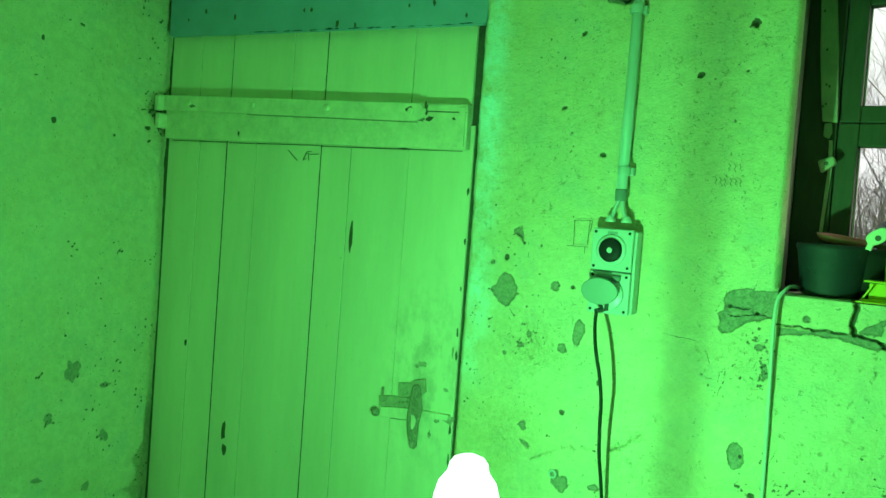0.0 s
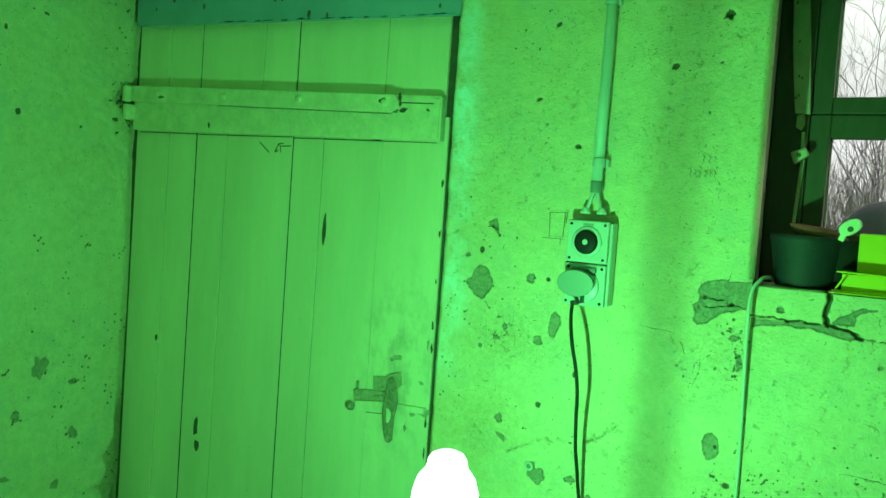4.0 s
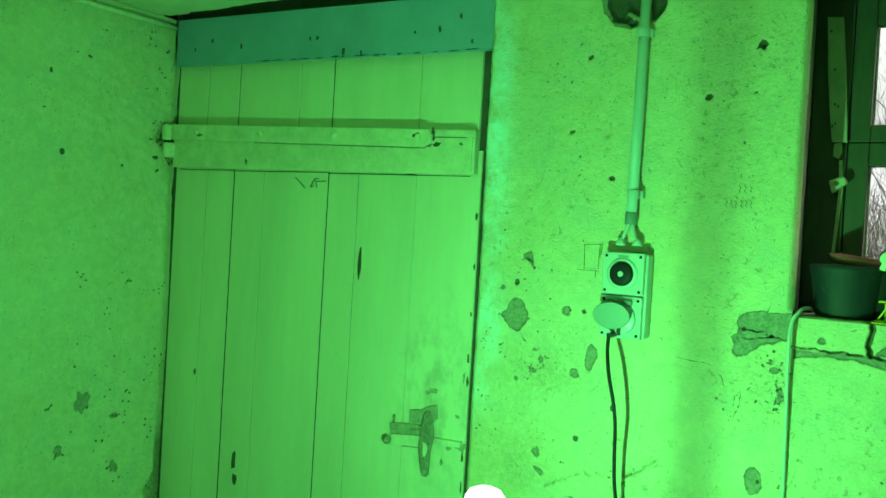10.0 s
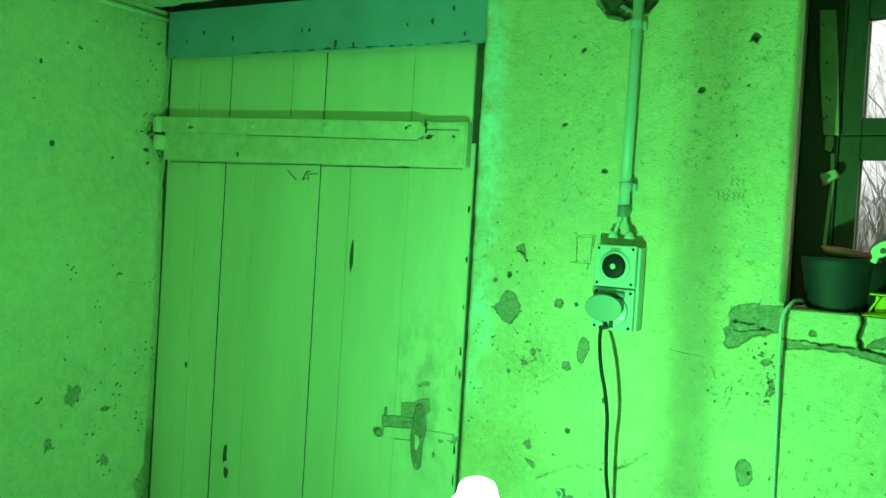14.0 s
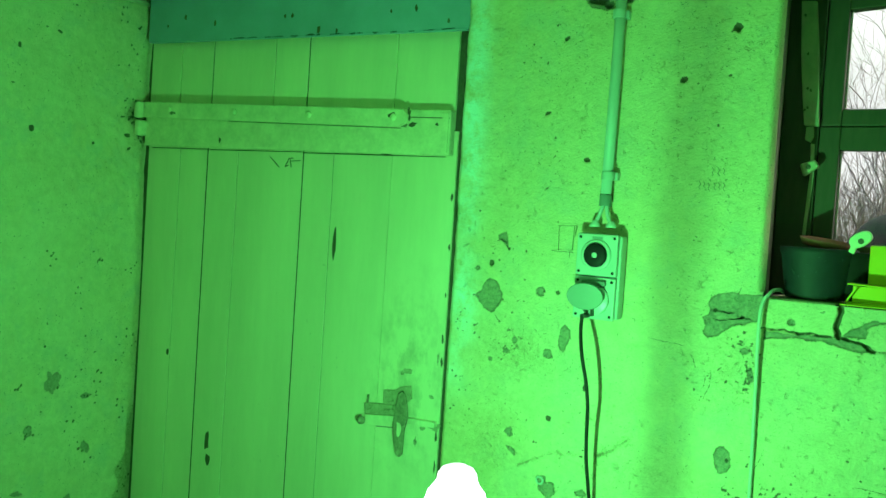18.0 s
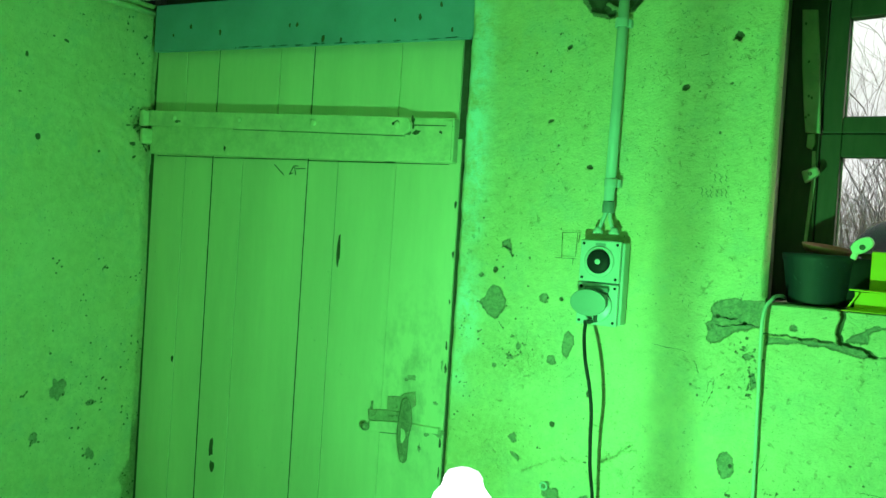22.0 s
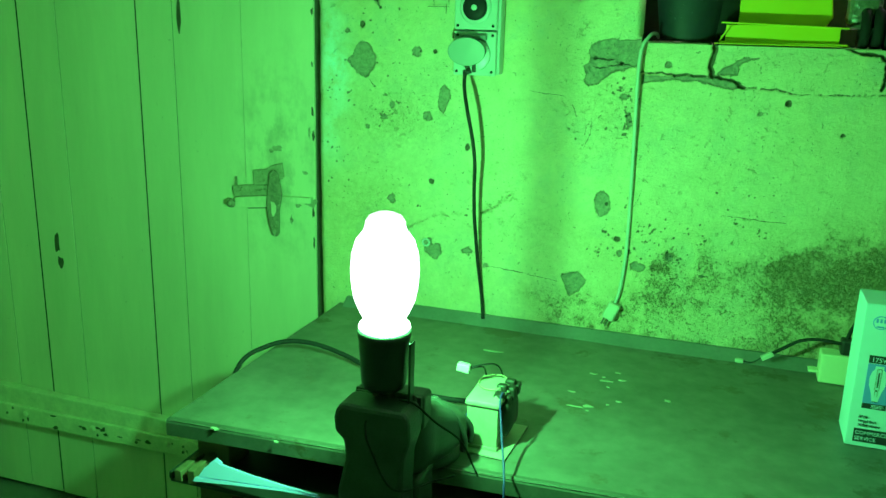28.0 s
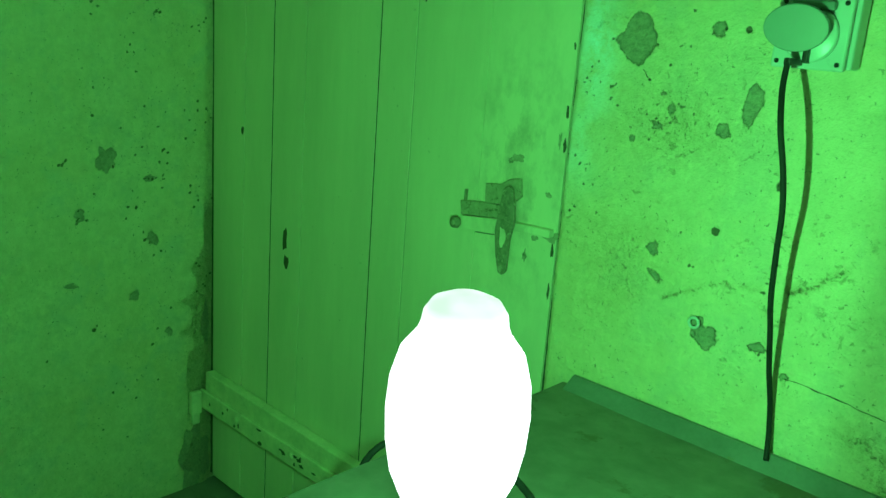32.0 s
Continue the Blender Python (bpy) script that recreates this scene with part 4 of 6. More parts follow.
part("joint", slab([(-1.345, 1.9640), (-1.216, 1.9604), (-1.216, 1.9622), (-1.345, 1.9665)], "y", 1.9965, 1.999), M_RUST, door)
for x, z, rx, rz, s in ((-1.350, 1.972, 0.006, 0.016, 3), (-1.366, 1.942, 0.018, 0.005, 4), (-1.398, 1.968, 0.012, 0.010, 5), (-2.30, 1.985, 0.014, 0.005, 6), (-1.335, 1.945, 0.012, 0.006, 8), (-1.255, 1.945, 0.005, 0.004, 9), (-2.085, 1.897, 0.004, 0.008, 12)):
    part("paint_chip", slab(ragged(x, z, rx, rz, s + 300, 11, 0.4), "y", 1.9828 if z > 1.955 and x < -1.36 else 1.9966, 2.0), M_LATCH if rx > 0.013 else M_RUST, door)
part("pintle", box(-2.466, -2.4425, 1.962, 2.018, 1.908, 1.962, 0.007, 3), M_LEDGE, door)
part("bottom_rail", slab([(-2.45, 0.272), (-1.222, 0.272), (-1.222, 0.380), (-2.45, 0.398)], "y", 1.994, 2.0265, 0.004), M_LEDGE, door)
low_strap = part("strap_hinge", slab([(-2.462, 0.278), (-1.36, 0.282), (-1.34, 0.308), (-1.36, 0.336), (-2.462, 0.340)], "y", 1.982, 1.993, 0.003), M_LEDGE, door, "thickly painted iron strap hinge")
for x in (-2.25, -1.98, -1.70, -1.42):
    part("bolt", turned(lathe([(0.010, 0), (0.0105, 0.004), (0.007, 0.007), (0.002, 0.008)], 10), Matrix.Translation((x, 1.982, 0.316)) @ pose(0, 0, 0, 90)), M_LEDGE, low_strap)
part("pintle", box(-2.4665, -2.444, 1.945, 1.981, 0.262, 0.338, 0.005, 3), M_LEDGE, door)
part("pintle", box(-2.4665, -2.450, 1.950, 1.978, 0.226, 0.2615, 0.005, 3), M_LEDGE, door)
rnd = random.Random(77)
for _ in range(26):
    x = rnd.uniform(-2.42, -1.45)
    part("paint_chip", slab(ragged(x, rnd.uniform(0.284, 0.332), rnd.uniform(0.003, 0.011), rnd.uniform(0.002, 0.006), rnd.randint(0, 999), 10, 0.4), "y", 1.9805, 1.985), M_RUST, low_strap)
# rim latch
part("latch_bar", slab([(-1.448, 1.078), (-1.342, 1.088), (-1.342, 1.104), (-1.212, 1.110), (-1.212, 1.126), (-1.342, 1.121), (-1.446, 1.108)], "y", 2.012, 2.0295, 0.002), M_DOOR, door, "painted sliding latch bar")
# dark strip under the bar, painted in as its shadow line
part("joint", slab([(-1.415, 1.0755), (-1.345, 1.0825), (-1.345, 1.0855), (-1.415, 1.0785)], "y", 2.026, 2.0296), M_LATCH, door)
part("latch_plate", slab([(-1.452, 1.109), (-1.338, 1.122), (-1.336, 1.150), (-1.37, 1.148), (-1.41, 1.145), (-1.456, 1.138)], "y", 2.016, 2.0294, 0.0015), M_LATCHPALE, door, "worn iron latch plate")
part("latch_block", slab([(-1.390, 1.146), (-1.392, 1.187), (-1.352, 1.192), (-1.331, 1.205), (-1.303, 1.212), (-1.297, 1.175), (-1.315, 1.160), (-1.335, 1.152)], "y", 2.019, 2.0292, 0.0015), M_LATCHPALE, door)
part("latch_staple", box(-1.4500, -1.4470, 2.020, 2.0295, 1.140, 1.164, 0.001), M_LATCH, door)
hasp = part("latch_hasp", slab([(-1.325, 1.013), (-1.336, 1.050), (-1.343, 1.100), (-1.336, 1.148), (-1.330, 1.186), (-1.318, 1.196), (-1.308, 1.190), (-1.300, 1.164), (-1.295, 1.128), (-1.304, 1.085), (-1.306, 1.020), (-1.314, 1.010)], "y", 2.002, 2.0115, 0.002), M_LATCH, door, "rusty hasp over the bar")
part("worn_paint", slab(ragged(-1.320, 1.086, 0.008, 0.022, 19, 14, 0.35), "y", 2.0005, 2.003), M_DOOR, hasp)
part("worn_paint", slab(ragged(-1.318, 1.022, 0.005, 0.007, 20, 14, 0.35), "y", 2.0005, 2.003), M_LATCHPALE, hasp)
part("latch_knob", turned(lathe([(0.010, 0), (0.013, 0.006), (0.011, 0.014), (0.004, 0.017)], 14), Matrix.Translation((-1.453, 2.010, 1.092)) @ pose(0, 0, 0, 90)), M_LATCH, door, smooth=True)
part("latch_rivet", turned(lathe([(0.006, 0), (0.005, 0.003), (0.001, 0.004)], 12), Matrix.Translation((-1.452, 1.994, 1.093)) @ pose(0, 0, 0, 90)), M_LATCHPALE, door)
for x, z, rx, rz, s in ((-1.318, 1.250, 0.014, 0.009, 21), (-1.338, 1.243, 0.007, 0.005, 24), (-1.280, 1.057, 0.005, 0.011, 22), (-1.260, 1.097, 0.008, 0.006, 23), (-1.218, 1.108, 0.016, 0.012, 25), (-1.236, 1.191, 0.007, 0.005, 26), (-1.222, 1.30, 0.003, 0.014, 27)):
    part("paint_chip", slab(ragged(x, z, rx, rz, s, 13, 0.4), "y", DOOR_Y - 0.0018, DOOR_Y + 0.001), M_LATCHPALE, door)
for x, z, rx, rz, s in ((-2.100, 0.900, 0.009, 0.034, 1), (-2.092, 0.840, 0.009, 0.020, 2), (-1.612, 1.600, 0.006, 0.050, 4), 
                        (-1.44, 1.865, 0.020, 0.004, 10), (-2.313, 1.17, 0.006, 0.010, 11)):
    part("paint_chip", slab(ragged(x, z, rx, rz, s, 11, 0.3), "y", DOOR_Y - 0.0016, DOOR_Y + 0.001), M_RUST, door)

rnd = random.Random(64)
for k in range(7):
    z = 1.0 + 0.13 * k + rnd.uniform(-0.05, 0.05)
    part("paint_chip", slab(ragged(-1.209 - rnd.uniform(0, 0.003), z, rnd.uniform(0.002, 0.004), rnd.uniform(0.006, 0.016), 640 + k, 11, 0.4), "y", DOOR_Y - 0.0018, DOOR_Y + 0.002), M_RUST, door)
part("pencil_mark", tube([Vector((-1.891, DOOR_Y - 0.0012, 1.849)), Vector((-1.850, DOOR_Y - 0.0012, 1.817))], 0.0016, 5), M_RUST, door)
for a, b in (((-1.826, 1.819), (-1.810, 1.846)), ((-1.810, 1.846), (-1.793, 1.846)), ((-1.800, 1.837), (-1.763, 1.839)), ((-1.824, 1.819), (-1.812, 1.824)), ((-1.806, 1.842), (-1.800, 1.818))):
    part("pencil_mark", tube([Vector((a[0], DOOR_Y - 0.0012, a[1])), Vector((b[0], DOOR_Y - 0.0012, b[1]))], 0.0013, 5), M_RUST, door)

fascia = thing("fascia_board", "blue painted board nailed across above the door", "board", kind="structure")
part("board", slab([(-2.440, 2.228), (-1.162, 2.196), (-1.162, 2.350), (-2.440, 2.387)], "y", 1.984, 2.008, 0.002), M_TEAL, fascia)
for x, z, r in ((-2.26, 2.300, 1.0), (-2.121, 2.272, 1.0), (-2.345, 2.278, 0.6), (-1.82, 2.275, 0.7), (-1.79, 2.275, 0.9), (-1.684, 2.226, 1.2), (-1.615, 2.219, 0.8), (-1.423, 2.262, 0.7), (-1.338, 2.263, 1.0), (-1.27, 2.294, 0.8), (-1.231, 2.221, 0.8)):
    part("nail", slab(ragged(x, z, 0.005 * r, 0.009 * r, int(-x * 999), 8, 0.3), "y", 1.9825, 1.986), M_RUST, fascia)
rnd = random.Random(31)
x = -2.05
while x < -1.24:
    w = rnd.uniform(0.008, 0.05)
    zc = 2.2185 - (x + 2.05) * 0.0245 + rnd.uniform(-0.001, 0.002)
    part("paint_chip", slab(ragged(x + w / 2, zc, w / 2, rnd.uniform(0.0014, 0.0028), rnd.randint(0, 999), 12, 0.4), "y", 1.9828, 1.986), M_TEALDARK, fascia)
    x += w + rnd.uniform(0.004, 0.05)
part("paint_bead", tube(glide([(-2.43, 1.985, 2.229), (-2.15, 1.985, 2.221), (-1.9, 1.985, 2.214), (-1.5, 1.985, 2.204), (-1.175, 1.985, 2.196)], 8), 0.0025, 6), M_TEAL, fascia)

# ---- window ----
window = thing("window_1", "dark brown timber casement window with dusty panes", "window", kind="structure")
FY = 2.16
part("reveal_board", slab([(WIN[0] - 0.001, 1.9725), (WIN[0] - 0.026, FY), (WIN[0] - 0.0295, FY), (WIN[0] - 0.0295, 1.9785), (WIN[0] - 0.006, 1.9725)], "z", 1.563, WIN[3]), M_REVEAL, window, "soot-darkened splayed reveal")
part("reveal_board", box(WIN[1] - 0.006, WIN[1] + 0.001, 1.9785, FY, 1.565, WIN[3], 0.001), M_REVEAL, window)
part("window_frame", box(WIN[0] - 0.026, -0.311, FY, FY + 0.06, 1.56, 2.336, 0.003), M_FRAME, window)
part("window_frame", box(0.565, WIN[1] - 0.006, FY, FY + 0.06, 1.56, 2.336, 0.003), M_FRAME, window)
part("window_frame", box(-0.311, 0.565, FY, FY + 0.06, 2.292, 2.336, 0.003), M_FRAME, window)
part("window_sill", box(-0.311, 0.565, FY, FY + 0.06, 1.56, 1.60, 0.003), M_FRAME, window)
for x0, x1 in ((-0.309, 0.125), (0.13, 0.563)):
    for z0, z1, b0, b1 in ((1.960, 2.288, 0.039, 0.062), (1.602, 1.958, 0.085, 0.053)):
        sash = part("sash", box(x0, x0 + 0.044, FY + 0.006, FY + 0.046, z0, z1, 0.003), M_FRAME, window)
        part("sash_stile", box(x1 - 0.044, x1, FY + 0.006, FY + 0.046, z0, z1, 0.003), M_FRAME, sash)
        part("sash_rail", box(x0 + 0.044, x1 - 0.044, FY + 0.008, FY + 0.044, z0, z0 + b0, 0.003), M_FRAME, sash)
        part("sash_rail", slab([(x0 + 0.044, z1 - b1), (x1 - 0.044, z1 - b1 + (0.022 if z1 > 2 else 0.0)), (x1 - 0.044, z1), (x0 + 0.044, z1)], "y", FY + 0.008, FY + 0.044, 0.003), M_FRAME, sash)
        part("putty", slab([(x0 + 0.0445, z0 + b0), (x0 + 0.0495, z0 + b0), (x0 + 0.0482, z1 - b1), (x0 + 0.0445, z1 - b1)], "y", FY + 0.0275, FY + 0.034), M_TAG, sash, "cracked pale putty along the pane")
        pane = part("pane", box(x0 + 0.040, x1 - 0.040, FY + 0.024, FY + 0.027, z0 + b0 - 0.003, z1 - b1 + 0.024), M_GLASS, sash)
        pane.visible_shadow = False
batten = part("batten", slab([(-0.342, 1.959), (-0.309, 1.957), (-0.322, 2.13), (-0.334, 2.246), (-0.368, 2.249), (-0.360, 2.12), (-0.350, 2.024)], "y", FY - 0.014, FY - 0.001, 0.002), M_STRIP, window, "nailed batten in chipped pale paint")
for x, z in ((-0.357, 2.215), (-0.345, 2.125), (-0.340, 2.045), (-0.333, 2.040), (-0.343, 1.995), (-0.337, 2.000)):
    part("nail_hole", slab(ragged(x, z, 0.0026, 0.0036, int(z * 999), 9, 0.3), "y", FY - 0.0148, FY - 0.012), M_RUST, batten)
stay = part("casement_stay", slab([(-0.337, 1.955), (-0.321, 1.957), (-0.319, 1.934), (-0.325, 1.919), (-0.338, 1.926)], "y", FY - 0.012, FY - 0.004, 0.002), M_STRIP, window, "flat iron casement stay in old paint")
part("stay_bar", slab([(-0.329, 1.698), (-0.322, 1.698), (-0.313, 1.846), (-0.317, 1.917), (-0.325, 1.917), (-0.322, 1.846)], "y", FY - 0.006, FY - 0.001, 0.001), M_CATCH, stay)
catch = part("catch", slab([(-0.342, 1.867), (-0.309, 1.879), (-0.300, 1.862), (-0.318, 1.849), (-0.332, 1.838)], "y", FY - 0.034, FY - 0.012, 0.005), M_CATCH, window, "pale turn-button catch")
part("screw", turned(lathe([(0.005, 0), (0.004, 0.003)], 10), Matrix.Translation((-0.322, FY - 0.034, 1.861)) @ pose(0, 0, 0, 90)), M_RUST, catch)

# broken sill of plastered bricks, with open cracks
sill = thing("window_sill_stones", "cracked plastered brick sill under the window", "sill", kind="structure")


def rough_block(x0, x1, y0, y1, z0, z1, seed, bevel=0.004):
    bm = box(x0, x1, y0, y1, z0, z1, bevel, 3)
    bmesh.ops.subdivide_edges(bm, edges=[e for e in bm.edges if e.calc_length() > 0.03], cuts=9, use_grid_fill=True)
    for v in bm.verts:
        n = noise.noise_vector(v.co * 34 + Vector((seed, 0, 0)))
        n2 = noise.noise_vector(v.co * 110 + Vector((0, seed, 0)))
        v.co += Vector((n.x * 0.003 + n2.x * 0.001, n.y * 0.0026 + n2.y * 0.0012, n.z * 0.0028 + n2.z * 0.001))
    return bm


part("sill_stone", rough_block(-0.364, -0.2255, 1.966, 2.158, 1.502, 1.5625, 3), M_SILL, sill, smooth=True)
part("sill_stone", rough_block(-0.2035, 0.112, 1.966, 2.158, 1.502, 1.562, 9), M_SILL, sill, smooth=True)
part("sill_stone", rough_block(0.129, 0.616, 1.966, 2.158, 1.502, 1.560, 14), M_SILL, sill, smooth=True)


def crack(points, width, seed):
    """A dark open crack, ragged in width, following the face of the plaster."""
    rnd = random.Random(seed)
    line = glide([(x, 0, z) for x, z in points], 6)
    bm = bmesh.new()
    rows = []
    for k, p in enumerate(line):
        w = width * rnd.uniform(0.3, 1.25) * (0.3 + 0.7 * math.sin(math.pi * min(0.98, max(0.02, k / len(line)))))
        x, z = p.x + rnd.uniform(-0.0012, 0.0012), p.z + rnd.uniform(-0.0012, 0.0012)
        y = WALL_Y - 0.0012 + float(min(front_relief(np.array([x]), np.array([z]))[0], 0.004))
        rows.append([bm.verts.new((x, y, z + s * w)) for s in (1, -1)])
    for a, b in zip(rows, rows[1:]):
        bm.faces.new((a[0], a[1], b[1], b[0]))
    bmesh.ops.solidify(bm, geom=bm.faces[:], thickness=0.004)
    return bm


marks = thing("plaster_cracks", "hairline cracks and scratches in the plaster", "crack", kind="structure")
for k, (pts, w) in enumerate((([(-0.36, 1.185), (-0.345, 1.215), (-0.34, 1.24)], 0.0009), ([(-0.61, 1.445), (-0.57, 1.440), (-0.53, 1.437)], 0.0007), ([(-0.157, 1.194), (-0.092, 1.191), (-0.026, 1.189)], 0.0009),
                              ([(-0.975, 2.10), (-0.965, 1.98), (-0.97, 1.87)], 0.0006), ([(-0.466, 1.524), (-0.448, 1.522), (-0.434, 1.520), (-0.421, 1.524)], 0.0017), ([(-0.470, 1.504), (-0.453, 1.503), (-0.424, 1.508), (-0.392, 1.512), (-0.368, 1.500)], 0.0014), ([(-0.411, 1.594), (-0.414, 1.573), (-0.419, 1.566)], 0.0016),
                              ([(-0.510, 1.418), (-0.503, 1.405), (-0.498, 1.392)], 0.0020), ([(-0.441, 1.400), (-0.447, 1.395), (-0.449, 1.390)], 0.0020), ([(-0.474, 1.377), (-0.475, 1.365), (-0.477, 1.353)], 0.0026), ([(-0.465, 1.393), (-0.463, 1.375), (-0.465, 1.355), (-0.477, 1.319)], 0.0022),
                              ([(-1.012, 1.452), (-1.006, 1.445), (-1.000, 1.436)], 0.0016), ([(-1.019, 1.642), (-1.005, 1.644), (-0.993, 1.636), (-0.986, 1.622)], 0.0026), ([(-0.970, 1.603), (-0.971, 1.595), (-0.971, 1.588)], 0.0012), ([(-0.928, 1.44), (-0.929, 1.425), (-0.929, 1.41)], 0.0012), ([(-0.702, 1.013), (-0.66, 1.012), (-0.614, 1.008), (-0.52, 0.998)], 0.0011))):
    part("crack", crack(pts, w, 30 + k), M_RUST, marks)

# ---- conduit and switched outlet on the wall ----
conduit = thing("wall_conduit", "grey plastic conduit running up the wall to a hole", "conduit")
CX = -0.727
part("conduit_pipe", tube([Vector((CX - 0.003, 1.928, 1.768)), Vector((CX, 1.928, 2.0)), Vector((CX + 0.002, 1.930, 2.394))], 0.0125, 16), M_PVC, conduit, smooth=True)
part("coupling", lathe([(0.0135, 0), (0.0142, 0.002), (0.0142, 0.026), (0.0135, 0.028)], 16, (CX - 0.003, 1.928, 1.742)), M_FLAP, conduit, smooth=True)
for z in (1.813, 2.191):
    clip = part("saddle_clip", lathe([(0.0148, 0), (0.0152, 0.001), (0.0152, 0.019), (0.0148, 0.020)], 16, (CX - 0.001, 1.928, z - 0.010)), M_PVC, conduit, smooth=True)
    part("clip_foot", box(CX - 0.020, CX + 0.020, 1.934, 1.952, z - 0.009, z + 0.009, 0.002), M_PVC, clip)
for s in (-1, 1):
    part("tail", tube(glide([(CX - 0.003 + s * 0.004, 1.928, 1.748), (CX - 0.005 + s * 0.010, 1.927, 1.722), (CX - 0.004 + s * 0.019, 1.926, 1.700)], 5), 0.0048, 8), M_PVC, conduit, smooth=True)
    part("gland", lathe([(0.012, 0), (0.0125, 0.004), (0.008, 0.012), (0.006, 0.016)], 12, (CX - 0.004 + s * 0.020, 1.926, 1.692)), M_WHITE, conduit, smooth=True)

SX0, SX1, SZ0, SZ1, SY = -0.783, -0.682, 1.476, 1.676, 1.902
outlet = thing("switched_outlet", "weatherproof wall outlet with a round switch above a flap-covered socket", "outlet")
part("back_box", box(SX0 + 0.003, SX1 + 0.006, SY + 0.012, 1.949, SZ0 + 0.003, SZ1 - 0.003, 0.004), M_WHITE, outlet, "pale back box")
for z0, z1 in ((1.5775, SZ1), (SZ0, 1.5745)):
    cover = part("cover", box(SX0, SX1, SY, SY + 0.0115, z0, z1, 0.004, 3), M_WHITE, outlet, "pale plastic cover plate")
    for x in (SX0 + 0.009, SX1 - 0.009):
        for z in (z0 + 0.009, z1 - 0.009):
            part("screw", turned(lathe([(0.0034, 0), (0.0034, 0.0015), (0.0024, 0.002)], 10), Matrix.Translation((x, SY, z)) @ pose(0, 0, 0, 90)), M_DIAL, cover)
    part("label_bar", box(-0.745, -0.720, SY - 0.0007, SY + 0.001, z1 - 0.0125, z1 - 0.0065), M_GREY, cover)
    if z1 == SZ1:
        part("collar", turned(lathe([(0.037, 0), (0.037, 0.002), (0.033, 0.004), (0.029, 0.004)], 36), Matrix.Translation((-0.733, SY, 1.626)) @ pose(0, 0, 0, 90)), M_WHITE, cover, smooth=True)
        dial = part("dial", turned(lathe([(0.028, 0), (0.028, 0.008), (0.025, 0.011), (0.010, 0.0115)], 32), Matrix.Translation((-0.733, SY - 0.001, 1.626)) @ pose(0, 0, 0, 90)), M_DIAL, cover, "black rotary switch", smooth=True)
        part("dial_spot", turned(lathe([(0.0065, 0), (0.0065, 0.0015), (0.005, 0.002)], 16), Matrix.Translation((-0.733, SY - 0.0122, 1.626)) @ pose(0, 0, 0, 90)), M_WHITE, dial)
    else:
        part("socket_ring", turned(lathe([(0.037, 0), (0.037, 0.006), (0.034, 0.008)], 32), Matrix.Translation((-0.731, SY, 1.522)) @ pose(0, 0, 0, 90)), M_WHITE, cover, smooth=True)
        flap = part("flap", turned(slab([(0.043 * math.cos(a), 0.032 * math.sin(a)) for a in [2 * math.pi * k / 28 for k in range(28)]], "y", -0.004, 0.004, 0.0015),
                                   Matrix.Translation((-0.742, SY - 0.030, 1.530)) @ pose(0, 0, 0, 10, 0, 8)), M_FLAP, cover, "grey hinged flap held open by a plug")
        part("flap_hinge", box(-0.762, -0.703, SY - 0.012, SY, 1.555, 1.567, 0.003), M_FLAP, flap)
        part("plug", box(-0.7460, -0.7365, 1.858, SY, 1.480, 1.490, 0.002), M_BLACK, cover)
        part("flap_catch", box(-0.7335, -0.7255, SY - 0.016, SY, 1.484, 1.506, 0.002), M_BLACK, cover)

cord = thing("hanging_cable", "black power cord hanging clear of the wall from outlet to bench", "cord")
part("flex", tube(glide([(-0.741, 1.862, 1.487), (-0.738, 1.852, 1.45), (-0.720, 1.824, 1.40), (-0.709, 1.831, 1.342), (-0.704, 1.840, 1.285), (-0.707, 1.853, 1.223), (-0.708, 1.866, 1.155), (-0.709, 1.888, 1.100), (-0.709, 1.912, 1.033), (-0.707, 1.934, 0.975), (-0.701, 1.936, 0.925), (-0.694, 1.926, 0.884)], 8), 0.0042, 10), M_CORD, cord, smooth=True)

pencil = thing("pencil_outline", "small pencilled rectangle on the plaster", "marking", kind="structure")
for a, b in (((-0.851, 1.689), (-0.803, 1.692)), ((-0.849, 1.689), (-0.847, 1.628)), ((-0.864, 1.627), (-0.808, 1.627)), ((-0.809, 1.690), (-0.811, 1.633)), ((-0.803, 1.692), (-0.806, 1.665)), ((-0.817, 1.628), (-0.817, 1.611))):
    part("stroke", tube([Vector((a[0], 1.9425, a[1])), Vector((b[0], 1.9425, b[1]))], 0.0006, 5), M_RUST, pencil)

note = thing("pencil_note", "faint pencilled figures on the plaster", "marking", kind="structure")
for x, dz, h in ((-0.517, 0.0, 0.020), (-0.507, 0.004, 0.014), (-0.497, -0.002, 0.018), (-0.484, 0.0, 0.016), (-0.474, 0.002, 0.014), (-0.464, -0.001, 0.018), (-0.490, 0.034, 0.016), (-0.478, 0.032, 0.018), (-0.466, 0.034, 0.014)):
    part("stroke", tube(glide([(x - 0.003, 1.9432, 1.79 + dz + h), (x + 0.001, 1.943, 1.79 + dz + h * 0.6), (x - 0.002, 1.943, 1.79 + dz + h * 0.3), (x + 0.002, 1.9432, 1.79 + dz)], 4), 0.0008, 5), M_LATCH, note)

eyelet = thing("wall_eyelet", "small round metal eyelet in the plaster", "eyelet")
ring = [Vector((-0.854 + 0.0085 * math.cos(a), 1.942, 1.059 + 0.0085 * math.sin(a))) for a in [2 * math.pi * k / 20 for k in range(21)]]
part("ring", tube(ring, 0.0028, 6), M_WHITE, eyelet, smooth=True)

